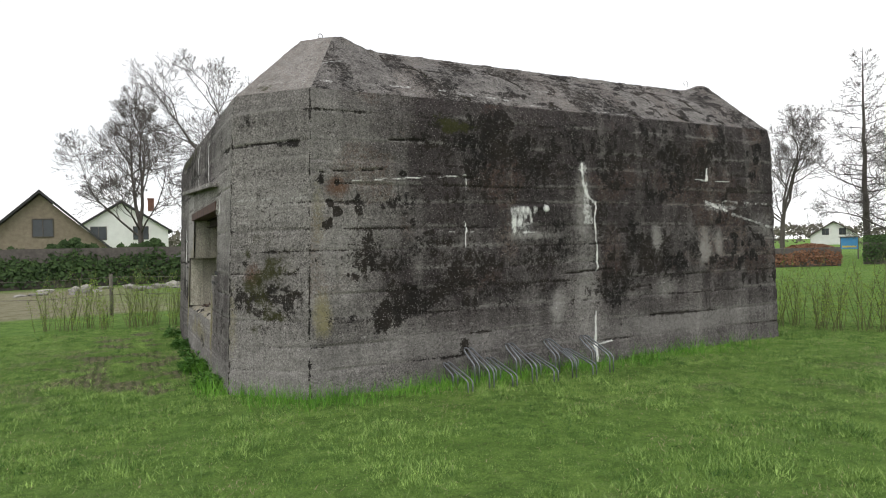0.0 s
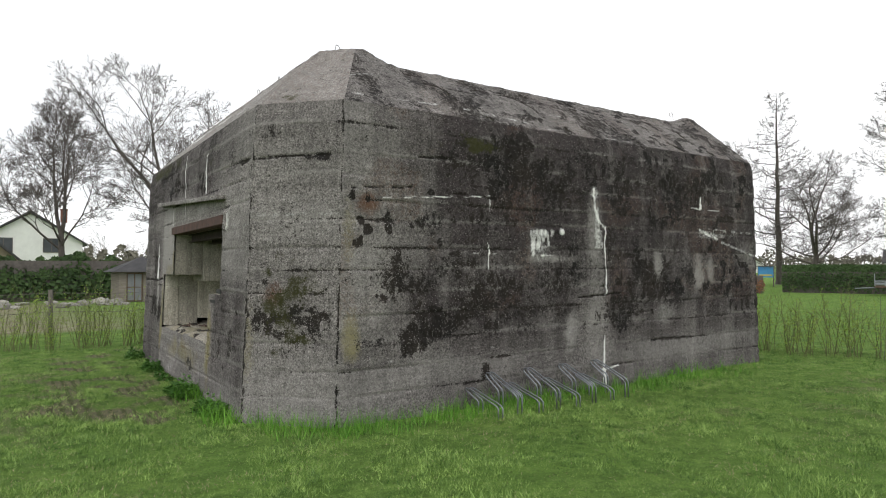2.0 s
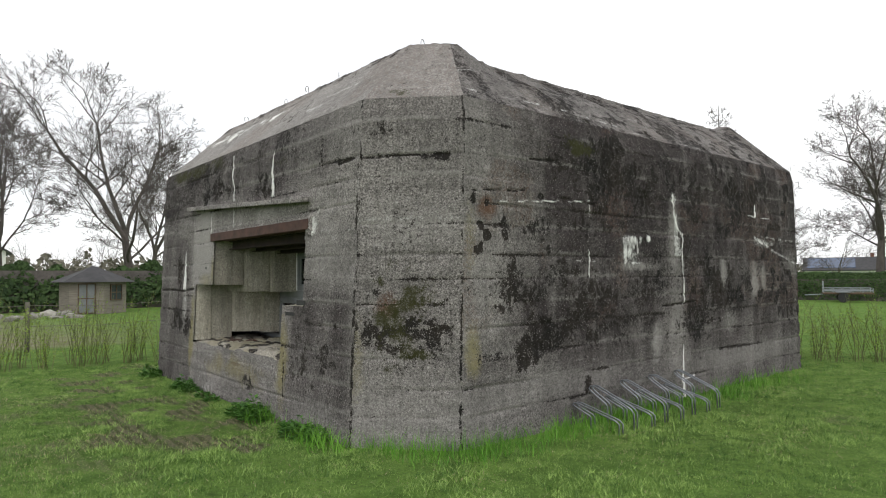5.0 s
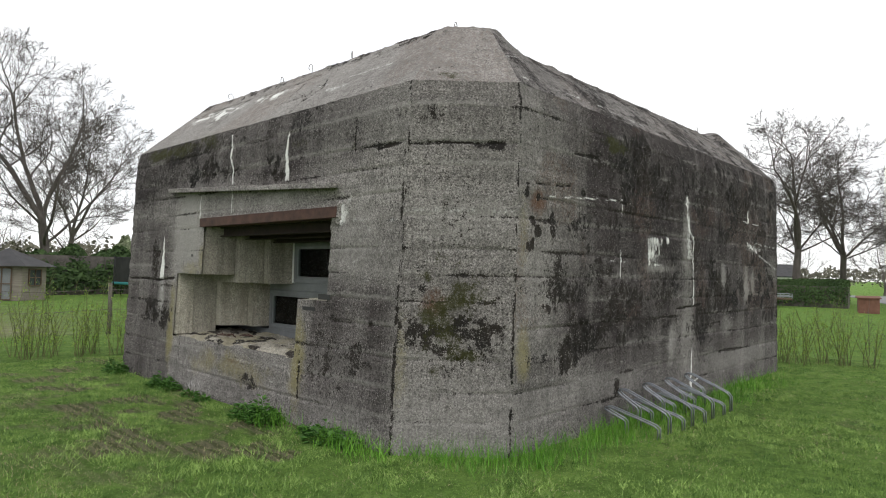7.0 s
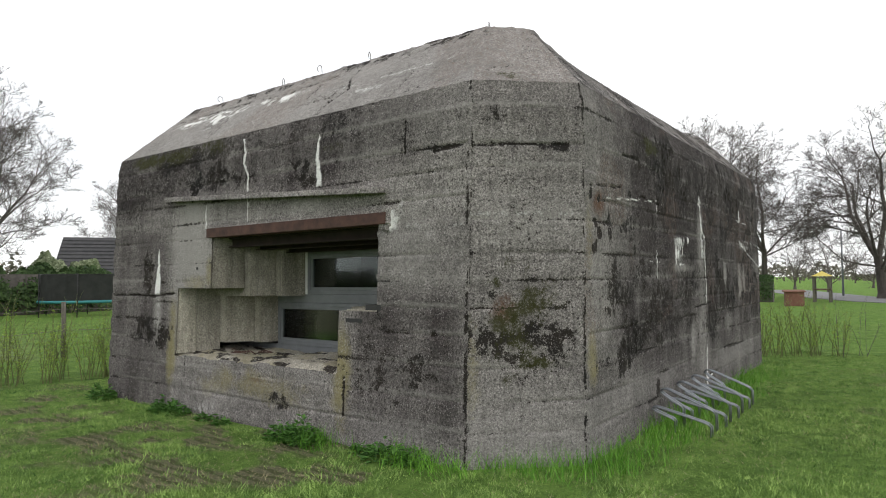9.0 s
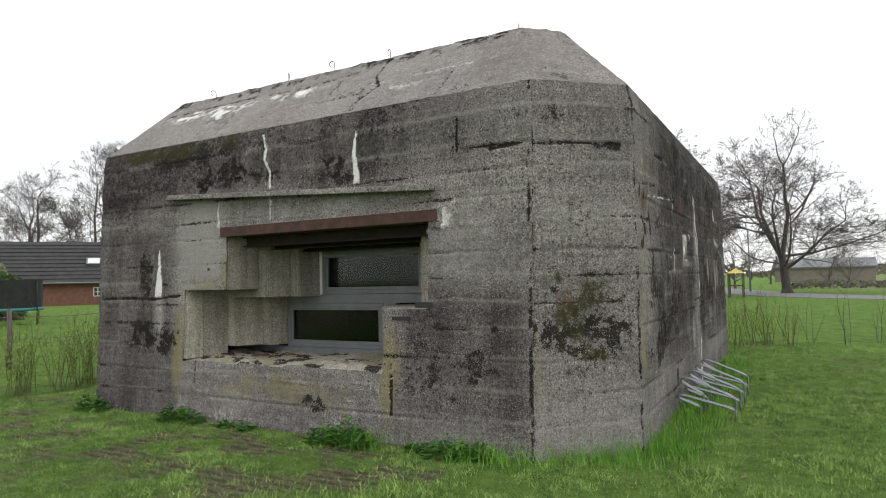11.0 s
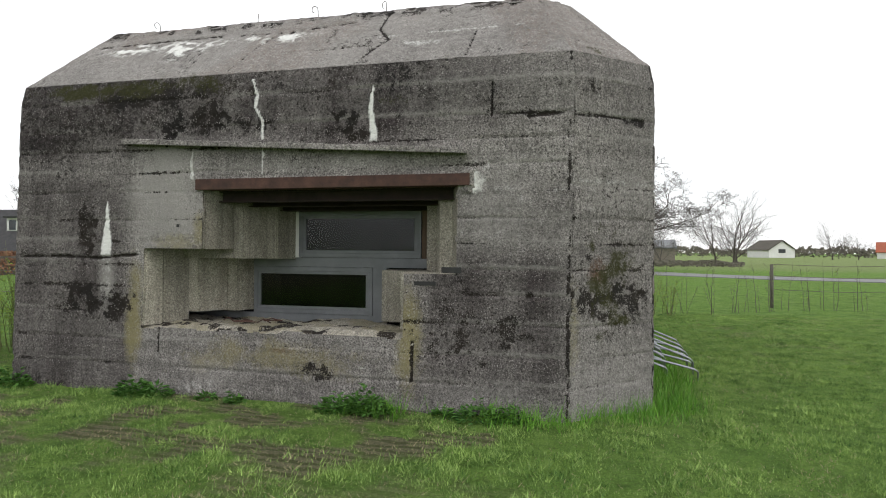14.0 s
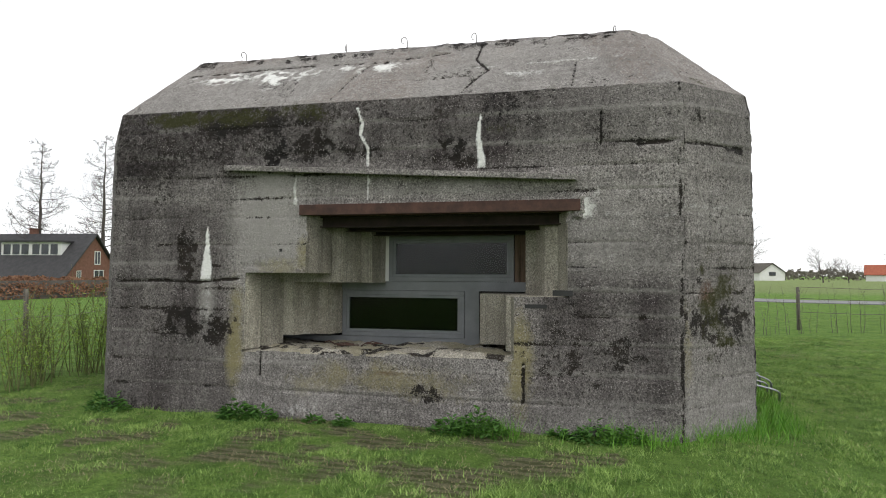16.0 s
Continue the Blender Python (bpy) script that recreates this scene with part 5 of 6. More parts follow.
tree_copy(t2, 11.2, 51.9, 200, 0.85, "bare tree behind the trampoline")
tree_copy(t1, -14, 47, 90, 0.9)
tree_copy(t9, 41.5, 14.6, 120, 1.05, "bare oak with low limbs behind the clipped hedge")
tree_copy(t1, 45, 31.6, 200, 1.0, "bare forked tree behind the beech hedge")
tree_copy(oak, 48.5, 24.9, 150, 0.85, "bare forked oak behind the clipped hedge")
tree_copy(slim, 62, 77, 60, 1.12, "tall bare tree behind the farmhouse roof")
tree_copy(slim, 66, 71, 300, 1.2, "tall bare tree behind the farmhouse roof")
tree_copy(t2, 40, 76, 250, 1.35, "tall bare tree behind the barn")
tree_copy(t9, 36, 80, 20, 1.35, "tall bare tree behind the barn")

# distant trees and scrub along the horizon
far_rr = random.Random(77)
far_src = [thing("far_tree", "small bare tree on the horizon", "tree", pose(150, -40, 0), "distant trees")]
(v0, f0), (v1, f1) = tree_data(seed=21, height=9, levels=3, spread_deg=40, trunk=0.2, fork=7, r0=0.02)
part("trunk", mesh_from("trunk", v0, f0), M_BARK, far_src[0])
part("crown", mesh_from("crown", v1, f1), M_TWIG, far_src[0])
for k in range(64):
    a = radians(far_rr.choice([far_rr.uniform(22, 100), far_rr.uniform(-24, 22)]))
    r = far_rr.uniform(120, 210)
    s = far_rr.uniform(0.6, 1.15)
    if a < radians(-2):
        s *= 0.8
        r *= 1.35
    c = copy_thing(far_src[0], pose(r * math.cos(a), r * math.sin(a), 0, 0, 0, far_rr.uniform(0, 360)))
    c.scale = (s, s, s)


# bushes and small trees round the oak and out in the fields
for x, y, k in ((74, -7, 0.95), (70, -4.5, 0.8), (78, -8, 0.9), (72, 3, 0.62), (66, 1.5, 0.55), (90, 9, 0.8), (150, -45, 0.7), (130, -48, 0.95), (64, 11, 0.75), (80, 16, 0.9)):
    c = copy_thing(far_src[0], pose(x, y, 0, 0, 0, x * 37 + y * 11))
    c.scale = (k * 1.15, k * 1.15, k)


def leaf_cloud(n, box_fn, size, rr):
    """n small leaf quads at the places and with the outward ways that box_fn gives."""
    c, nrm = box_fn(n, rr)
    t = np.cross(nrm, rr.normal(size=(n, 3)))
    t /= np.linalg.norm(t, axis=1)[:, None] + 1e-6
    b = np.cross(nrm, t)
    s = size * rr.uniform(0.5, 1.4, (n, 1))
    v = np.stack([c - t * s * 0.5, c + b * s * 0.35, c + t * s * 0.6, c - b * s * 0.35], 1).reshape(-1, 3)
    return v, np.arange(4 * n).reshape(n, 4)


def hedge_run(name, pts, height, width, material, label, leaves, leaf=0.16, seed=1, tips=0.25, inner=True, dome=False):
    rr = np.random.RandomState(seed)
    pts = np.array(pts, dtype=float)
    seglen = np.hypot(*(pts[1:] - pts[:-1]).T)

    def place(n, rr):
        k = rr.choice(len(seglen), n, p=seglen / seglen.sum())
        u = rr.uniform(0, 1, n)
        base = pts[k] + (pts[k + 1] - pts[k]) * u[:, None]
        w = (pts[k + 1] - pts[k]) / seglen[k][:, None]
        side = np.stack([w[:, 1], -w[:, 0]], 1)
        s = base[:, 0] * 0.9 + base[:, 1] * 0.7
        hh = height * (1 - tips * vnoise(np.stack([s * 1.3, s * 0, s * 0], 1), seed)) * (1 - 0.5 * tips * vnoise(np.stack([s * 5, s * 0, s * 0], 1), seed + 1))
        if dome:
            hh = hh * (0.25 + 0.75 * np.sin(np.pi * u) ** 0.6)
        a = rr.uniform(0, 1, n)
        z = hh * np.sqrt(a)
        taper = np.sqrt(np.clip(1.15 - z / hh, 0, 1))
        which = rr.choice([-1, 1], n)
        o = which * width / 2 * taper * rr.uniform(0.65, 1.12, n)
        nrm = np.concatenate([side * which[:, None], np.full((n, 1), 0.5)], 1) + rr.normal(scale=0.6, size=(n, 3))
        nrm /= np.linalg.norm(nrm, axis=1)[:, None]
        return np.stack([base[:, 0] + side[:, 0] * o, base[:, 1] + side[:, 1] * o, z], 1), nrm

    t = thing(name, label, "hedge", kind="stuff")
    v, f = leaf_cloud(leaves, place, leaf, rr)
    part("foliage", array_mesh("leaves", v, f), material, t)
    if inner:
        core = bmesh.new()
        for (ax, ay), (bx, by) in zip(pts, pts[1:]):
            k = math.hypot(bx - ax, by - ay)
            ox, oy = (by - ay) / k * width * 0.33, -(bx - ax) / k * width * 0.33
            add_prism(core, [(ax + ox, ay + oy), (bx + ox, by + oy), (bx - ox, by - oy), (ax - ox, ay - oy)], -0.1, height * 0.74)
        part("inner_growth", core, M_TWIG, t)
    return t


hedge_run("conifer_hedge", [(-26, 35.5), (-6, 36), (2.5, 37.5), (9, 38.6), (13.5, 39.5)], 2.6, 1.4, M_HEDGE, "tall dark green conifer hedge", 60000, 0.2, 31, 0.3)
hedge_run("clipped_hedge", [(36.6, 20.8), (38.2, 15.5), (38.6, 11.2)], 1.62, 1.1, M_HEDGE, "clipped dark green hedge along the meadow", 26000, 0.11, 32, 0.05)
hedge_run("clipped_hedge", [(37, 19.2), (43, 21.8)], 1.75, 1.6, M_HEDGE, "clipped dark green hedge along the meadow", 9000, 0.13, 33, 0.15)
hedge_run("beech_hedge", [(30.5, 22.6), (34.2, 20.9)], 1.35, 1.1, M_BEECH, "brown beech hedge with dry leaves", 7000, 0.11, 34, 0.3)
hedge_run("beech_hedge", [(20, 37), (27, 36), (34, 35)], 1.3, 1.1, M_BEECH, "brown beech hedge with dry leaves", 14000, 0.12, 35, 0.3)
for k, (bx0, by0, bx1, by1, bh) in enumerate(((11.4, 45.0, 14.0, 44.6, 4.3), (13.2, 44.6, 16.0, 44.0, 5.0))):
    hedge_run("blossom_bush", [(bx0, by0), (bx1, by1)], bh, 2.8, M_BLOSSOM, "tall bush in white spring blossom", 11000, 0.14, 36 + 50 * k, 0.45, False, True)
for k, (pts, h, n) in enumerate((([(-60, 110), (-10, 120), (40, 118), (90, 100)], 7.0, 9000), ([(120, 140), (190, 90), (215, 20)], 7.0, 9000), ([(215, 20), (240, -20), (230, -110)], 4.5, 8000), ([(60, 6), (64, -6)], 1.0, 3000))):
    hedge_run("far_scrub", pts, h, 8.0 if k < 3 else 1.5, M_FARBUSH, "grey-brown leafless scrub in the distance", n, 0.7 if k < 3 else 0.2, 40 + k, 0.55, k < 0)


# ---- rows of willow saplings ----
def sapling(name, label, group, m, seed, h, stems, leaves, stem_m):
    t = thing(name, label, "sapling", m, group)
    rr = random.Random(seed)
    lv, lf = [], []
    for _ in range(stems):
        v, f = [], []
        a, lean = rr.uniform(0, 6.28), rr.uniform(0.02, 0.36)
        p = Vector((rr.gauss(0, 0.05), rr.gauss(0, 0.05), -0.03))
        d = Vector((math.cos(a) * lean, math.sin(a) * lean, 1)).normalized()
        hh = h * rr.uniform(0.55, 1.0)
        pts = [p]
        for k in range(4):
            d = (d + Vector((rr.gauss(0, 0.07), rr.gauss(0, 0.07), 0.03))).normalized()
            pts.append(pts[-1] + d * hh / 4)
        r = rr.uniform(0.004, 0.007)
        tube_data(pts, [r * 1.2, r, r * 0.8, r * 0.6, r * 0.3], 3, v, f)
        for k in (1, 2, 2, 3, 3):
            e = (d + Vector((rr.gauss(0, 0.55), rr.gauss(0, 0.55), 0.1))).normalized()
            q = pts[k].lerp(pts[k + 1], rr.random())
            tube_data([q, q + e * hh * rr.uniform(0.12, 0.32)], [r * 0.55, r * 0.25], 3, v, f)
        part("stem", mesh_from("stem", v, f), stem_m, t)
        for _ in range(leaves):
            k = rr.uniform(0.8, 3.99)
            q = pts[int(k)].lerp(pts[int(k) + 1], k % 1) + Vector((rr.gauss(0, 0.03), rr.gauss(0, 0.03), rr.gauss(0, 0.02)))
            w = Vector((rr.gauss(0, 1), rr.gauss(0, 1), rr.uniform(0.2, 1.2))).normalized()
            s = w.cross(Vector((rr.gauss(0, 1), rr.gauss(0, 1), 0.1))).normalized()
            L = rr.uniform(0.02, 0.045)
            o = len(lv)
            lv += [q, q + w * L * 0.5 + s * L * 0.22, q + w * L, q + w * L * 0.5 - s * L * 0.22]
            lf.append((o, o + 1, o + 2, o + 3))
    part("foliage", mesh_from("foliage", lv, lf), M_BUD, t)
    return t


sap_src = [sapling("willow_sapling", "thin green willow sapling with young leaves in a row", "rows of willow saplings", pose(5.0 + 0.3 * k, 15.0, 0), 80 + k, 1.1 + 0.07 * k, 6, 34, M_STEM) for k in range(5)]
bare_src = [sapling("thorn_sapling", "thin almost bare sapling beside the fence", "row of bare saplings", pose(13.9, -1.0 - k, 0), 90 + k, 1.15, 2, 7, M_TWIG) for k in range(3)]


def along_row(pts, gap):
    out, carry = [], 0.0
    for (ax, ay), (bx, by) in zip(pts, pts[1:]):
        k = math.hypot(bx - ax, by - ay)
        d = carry
        while d < k:
            out.append((ax + (bx - ax) * d / k, ay + (by - ay) * d / k))
            d += gap
        carry = d - k
    return out


row_rr = random.Random(9)
for x, y in along_row([(-1.3, 15.15), (1.5, 14.75), (4.6, 14.85)], 0.13):
    m = pose(x + row_rr.gauss(0, 0.12), y + row_rr.gauss(0, 0.16), 0, 0, 0, row_rr.uniform(0, 360))
    c = copy_thing(row_rr.choice(sap_src), m)
    c.scale = (1, 1, row_rr.uniform(0.75, 1.05))
for x, y in along_row([(9.3, 8.6), (10.25, 6.9), (10.9, 5.4)], 0.13):
    m = pose(x + row_rr.gauss(0, 0.14), y + row_rr.gauss(0, 0.14), 0, 0, 0, row_rr.uniform(0, 360))
    c = copy_thing(row_rr.choice(sap_src), m)
    c.scale = (1, 1, row_rr.uniform(0.7, 1.0))
for x, y in along_row([(10.8, 5.4), (11.9, 4.0), (13.1, 2.4), (13.5, 0.8), (13.7, -0.8)], 0.34):
    copy_thing(row_rr.choice(bare_src), pose(x + row_rr.gauss(0, 0.1), y + row_rr.gauss(0, 0.1), 0, 0, 0, row_rr.uniform(0, 360)))

# ---- fence posts and wire ----
def fence(pts, gap, height, label, wires=(0.9, 0.5), r=0.045):
    f = thing("wire_fence", label, "fence")
    places = along_row(pts, gap)
    for i, (x, y) in enumerate(places):
        h = height * (0.95 + 0.1 * ((i * 37 % 10) / 10))
        part("post", tube("post", [(x, y, -0.15), (x + 0.01, y, h * 0.5), (x, y + 0.01, h)], [r * 1.05, r, r * 0.95], 7), M_POST, f)
    for w in wires:
        pts3 = []
        for (ax, ay), (bx, by) in zip(places, places[1:]):
            pts3 += [(ax, ay, height * w), ((ax + bx) / 2, (ay + by) / 2, height * w - 0.05)]
        pts3.append((*places[-1], height * w))
        part("wire", tube("wire", pts3, 0.006, 4), M_WIRE, f)
    return f


fence([(-17, 17.2), (-2.26, 17.75), (3.5, 18.2), (9, 19.3)], 2.8, 1.08, "old wire fence on weathered wooden posts")
fence([(13.82, 2.6), (14.3, -1.6), (14.6, -6)], 3.4, 1.2, "wire fence on dark wooden posts", (0.95, 0.7, 0.4))


# ---- houses ----
def gable_house(name, label, m, length, width, eave, ridge, wall_m, roof_m, windows=(), chimney=None, over=0.35, hip=0.0):
    """A house with its ridge along its own y; the gable end that faces -y lies at y = 0. Windows: (x, z, width, height) on that gable."""
    h = thing(name, label, "house", m)
    w = width / 2
    bm = bmesh.new()
    a = [bm.verts.new(p) for p in ((-w, 0, -1), (w, 0, -1), (w, 0, eave), (0, 0, ridge - 0.12), (-w, 0, eave))]
    b = [bm.verts.new(p) for p in ((-w, length, -1), (w, length, -1), (w, length, eave), (0, length, ridge - 0.12), (-w, length, eave))]
    bm.faces.new(a)
    bm.faces.new(b[::-1])
    for i in range(5):
        bm.faces.new((a[i], b[i], b[(i + 1) % 5], a[(i + 1) % 5]))
    bmesh.ops.recalc_face_normals(bm, faces=bm.faces)
    part("wall", bm, wall_m, h)
    slope = (ridge - eave) / w
    rf_ = bmesh.new()
    for sgn in (-1, 1):
        t = 0.2
        e = w + over
        ps = [(0, ridge), (sgn * e, ridge - slope * e), (sgn * e, ridge - slope * e + t), (0, ridge + t * 1.2)]
        lo = [rf_.verts.new((x, -over, z)) for x, z in ps]
        hi = [rf_.verts.new((x, length + over, z)) for x, z in ps]
        rf_.faces.new(lo)
        rf_.faces.new(hi[::-1])
        for i in range(4):
            rf_.faces.new((lo[i], hi[i], hi[(i + 1) % 4], lo[(i + 1) % 4]))
    bmesh.ops.recalc_face_normals(rf_, faces=rf_.faces)
    part("roof", rf_, roof_m, h)
    for x, z, ww, hh in windows:
        win = part("window", box((x - ww / 2, -0.03, z), (x + ww / 2, 0.03, z + hh)), M_GLASS_DARK, h, "dark window")
        fr = bmesh.new()
        for lo, hi in (((x - ww / 2 - 0.07, z - 0.07), (x + ww / 2 + 0.07, z)), ((x - ww / 2 - 0.07, z + hh), (x + ww / 2 + 0.07, z + hh + 0.07)), ((x - ww / 2 - 0.07, z), (x - ww / 2, z + hh)), ((x + ww / 2, z), (x + ww / 2 + 0.07, z + hh)), ((x - 0.03, z), (x + 0.03, z + hh))):
            add_box(fr, (lo[0], -0.07, lo[1]), (hi[0], 0.04, hi[1]))
        part("frame", fr, M_BARK if wall_m is not M_BRICK else M_WHITE, win)
    if chimney:
        x, y, z = chimney
        bm = box((x - 0.35, y - 0.35, z - 1.5), (x + 0.35, y + 0.35, z))
        add_box(bm, (x - 0.42, y - 0.42, z), (x + 0.42, y + 0.42, z + 0.12))
        part("chimney", bm, M_BRICK, h)
    return h


gable_house("house", "brown brick house with a dark gabled roof", pose(-5.4, 58, 0), 11, 9.6, 2.0, 6.5, M_RENDER, M_TILE, [(0.15, 3.15, 1.3, 1.3)], None, 0.5)
gable_house("house", "white house with a dark gabled roof behind trees", pose(0.3, 87, 0), 12, 10.4, 4.6, 8.0, M_WHITE, M_TILE, [(-2.5, 3.5, 1.6, 1.5), (2.1, 3.5, 1.6, 1.5)], (3.4, 2.5, 8.6), 0.5)
gable_house("farmhouse", "white farmhouse with a broad thatched roof", pose(140, 86, 0, 0, 0, -60), 20, 9, 2.0, 5.0, M_WHITE, M_THATCH, [(-1.6, 2.2, 1.2, 1.3), (1.6, 2.2, 1.2, 1.3)], None, 0.6)
sol = gable_house("house", "white house with solar panels on its roof", pose(150, 44, 0, 0, 0, 18), 15, 9, 2.2, 4.6, M_WHITE, M_TILE, [], (1.0, 3, 5.6), 0.4)
part("solar_panel", box((-4.2, 6, 0.25), (-0.4, 14.5, 0.32), Matrix(((1, 0, 0, 0), (0, 1, 0, 0), (2.4 / 4.5, 0, 1, 4.6), (0, 0, 0, 1)))), M_SOLAR, sol)
gable_house("farmhouse", "white farmhouse with a red tiled roof far across the fields", pose(206, -77, 0, 0, 0, -20), 8, 8, 2.0, 4.6, M_WHITE, M_RED, [], None, 0.4)
gable_house("farmhouse", "small white farmhouse far across the fields", pose(200, -42, 0, 0, 0, -70), 11, 8, 2.4, 5.0, M_WHITE, M_THATCH, [(0, 1.5, 2, 1)], None, 0.4)

grey_shed = gable_house("farm_shed", "low grey farm shed beyond the road", pose(112, 9, 0, 0, 0, 178), 13, 9, 2.1, 3.3, M_SHED, M_GREYPAINT, [], None, 0.3)
# the brick barn with a hipped roof, a roof light and solar panels
barn = thing("barn", "red brick barn with a dark tiled roof", "barn", pose(35.05, 57.4, 0, 0, 0, 147))
part("wall", box((0, -9, -1), (16, 0, 2.15)), M_BRICK, barn)
bm = bmesh.new()
eb = [bm.verts.new(p) for p in ((-0.4, -9.4, 2.0), (16.4, -9.4, 2.0), (16.4, 0.45, 2.0), (-0.4, 0.45, 2.0))]
rb_ = [bm.verts.new(p) for p in ((3.0, -4.5, 5.9), (16.4, -4.5, 5.9))]
for f in ((eb[3], eb[2], rb_[1], rb_[0]), (eb[0], eb[3], rb_[0]), (eb[1], eb[0], rb_[0], rb_[1]), (eb[2], eb[1], rb_[1]), (eb[0], eb[1], eb[2], eb[3])):
    bm.faces.new(f)
bmesh.ops.recalc_face_normals(bm, faces=bm.faces)
part("roof", bm, M_TILE, barn)
# tile courses
bm = bmesh.new()
for k in range(1, 11):
    f = k / 11
    add_box(bm, (-0.4 + 3.4 * f + 0.1, 0.45 - 4.95 * f - 0.02, 2.0 + 3.9 * f), (16.4, 0.45 - 4.95 * f + 0.06, 2.04 + 3.9 * f))
part("tile_ridge", bm, M_TILE, barn)
slope_b = math.degrees(math.atan2(3.9, 4.95))
part("roof_light", box((-0.6, -0.5, 0.0), (0.6, 0.5, 0.2), pose(5.6, -1.9, 3.85, -slope_b, 0, 0)), M_GREYPAINT, barn)
part("roof_pane", box((-0.48, -0.38, 0.19), (0.48, 0.38, 0.21), pose(5.6, -1.9, 3.85, -slope_b, 0, 0)), M_WHITE, barn)
bm = bmesh.new()
for x in (4.2, 4.9):
    add_box(bm, (x, 0.0, 0.8), (x + 0.66, 0.04, 1.5))
w_ = part("window", bm, M_GLASS_DARK, barn)
bm = bmesh.new()
for x in (4.15, 4.5, 4.83, 5.2, 5.52):
    add_box(bm, (x, 0.0, 0.75), (x + 0.06, 0.07, 1.55))
for z in (0.75, 1.12, 1.5):
    add_box(bm, (4.15, 0.0, z), (5.58, 0.065, z + 0.06))
part("frame", bm, M_WHITE, w_)
part("door", box((0.35, -0.02, -0.6), (1.15, 0.05, 1.65)), M_WHITE, barn, "white boarded door")
part("gutter", tube("gutter", [(-0.4, 0.52, 1.98), (16, 0.52, 1.98)], 0.07, 6), M_GREYPAINT, barn)
bm = bmesh.new()
sv = [Vector(p) for p in ((-0.22, -1.2, 2.35), (-0.22, -7.6, 2.35), (2.3, -5.4, 5.25), (2.3, -3.6, 5.25))]
off = Vector((-0.08, 0, 0.08))
q0, q1 = [bm.verts.new(p + off) for p in sv], [bm.verts.new(p + off * 2) for p in sv]
bm.faces.new(q1)
for i in range(4):
    bm.faces.new((q0[i], q0[(i + 1) % 4], q1[(i + 1) % 4], q1[i]))
part("solar_panel", bm, M_SOLAR, barn)

# the farmhouse with the long dormer
fh = gable_house("farmhouse", "brick farmhouse with a long white dormer in its dark roof", pose(61.0, 67.8, -0.6, 0, 0, 5.7), 22, 10.5, 1.3, 6.5, M_BRICK, M_TILE,
                 [(0.6, 3.0, 0.9, 1.5), (-2.6, 1.2, 0.6, 0.9), (0.9, 0.2, 1.6, 2.0)], (0.3, 8.5, 7.3), 0.4)
dorm = part("dormer", box((-2.75, 2.2, 3.4), (-0.3, 10.2, 5.55)), M_WHITE, fh, "long white dormer")
part("dormer_roof", box((-3.05, 1.9, 5.55), (0.0, 10.5, 5.75)), M_TILE, dorm)
for k in range(6):
    y = 2.7 + k * 1.2 + (0.25 if k > 2 else 0)
    part("dormer_window", box((-2.8, y, 4.1), (-2.7, y + 0.9, 5.3)), M_GLASS_DARK, dorm)

# ---- bicycle rack along the side wall ----
rack = thing("bicycle_rack", "galvanised steel bicycle rack in the grass along the wall", "bicycle rack")


def rack_loop(x, top, far):
    """A pair of bent bars that holds a wheel: up from the grass, round at the wall, then down and outwards."""
    for dx in (-0.028, 0.028):
        prof = [(0.27, -0.05), (0.27, top * 0.50), (0.25, top * 0.58), (0.08, top * 0.84), (0.045, top * 0.92), (0.06, top * 0.99), (0.10, top), (0.14, top * 0.975),
                (far - 0.08, top * 0.60), (far - 0.03, top * 0.54), (far, top * 0.44), (far, -0.05)]
        pts = [(x - 0.11 + dx, 6.345 - d, z) for d, z in prof]
        part("bar", tube("bar", pts, 0.0085, 7), M_STEEL, rack)


for k in range(4):
    rack_loop(3.30 + 0.545 * k, 0.23, 0.60)
    rack_loop(3.57 + 0.545 * k, 0.37, 0.58)

# ---- garden shed, trampoline, trailer and other things in the gardens ----
shed = thing("garden_shed", "small grey wooden garden shed with a pyramid roof", "shed", pose(4.1, 34.2, 0, 0, 0, 8))
hexa = [(1.35 * math.cos(radians(60 * k + 30)), 1.35 * math.sin(radians(60 * k + 30))) for k in range(6)]
part("wall", prism(hexa, -0.1, 1.45), M_SHED, shed)
bm = bmesh.new()
low = [bm.verts.new((x * 1.28, y * 1.28, 1.38)) for x, y in hexa]
apex = bm.verts.new((0, 0, 2.12))
for k in range(6):
    bm.faces.new((low[k], low[(k + 1) % 6], apex))
bm.faces.new(low[::-1])
part("roof", bm, M_TILE, shed, "dark shingled pyramid roof")
for k, (a, w) in enumerate(((-60, 0.62), (0, 0.5), (-120, 0.6))):
    m = pose(0, 0, 0, 0, 0, a + 90)
    dz = (0.05, 1.3) if k == 2 else (0.6, 1.25)
    d = part("door" if k == 2 else "window", box((-w / 2, -1.20, dz[0]), (w / 2, -1.15, dz[1]), m), M_GLASS_DARK if k != 2 else M_GREYPAINT, shed)
    fr = bmesh.new()
    for x in (-w / 2 - 0.04, -0.02, w / 2):
        add_box(fr, (x, -1.23, dz[0]), (x + 0.04, -1.17, dz[1]), m)
    for z in (dz[0], (dz[0] + dz[1]) / 2, dz[1]):
        add_box(fr, (-w / 2 - 0.04, -1.226, z - 0.02), (w / 2 + 0.04, -1.17, z + 0.02), m)
    part("frame", fr, M_BOARD, d)

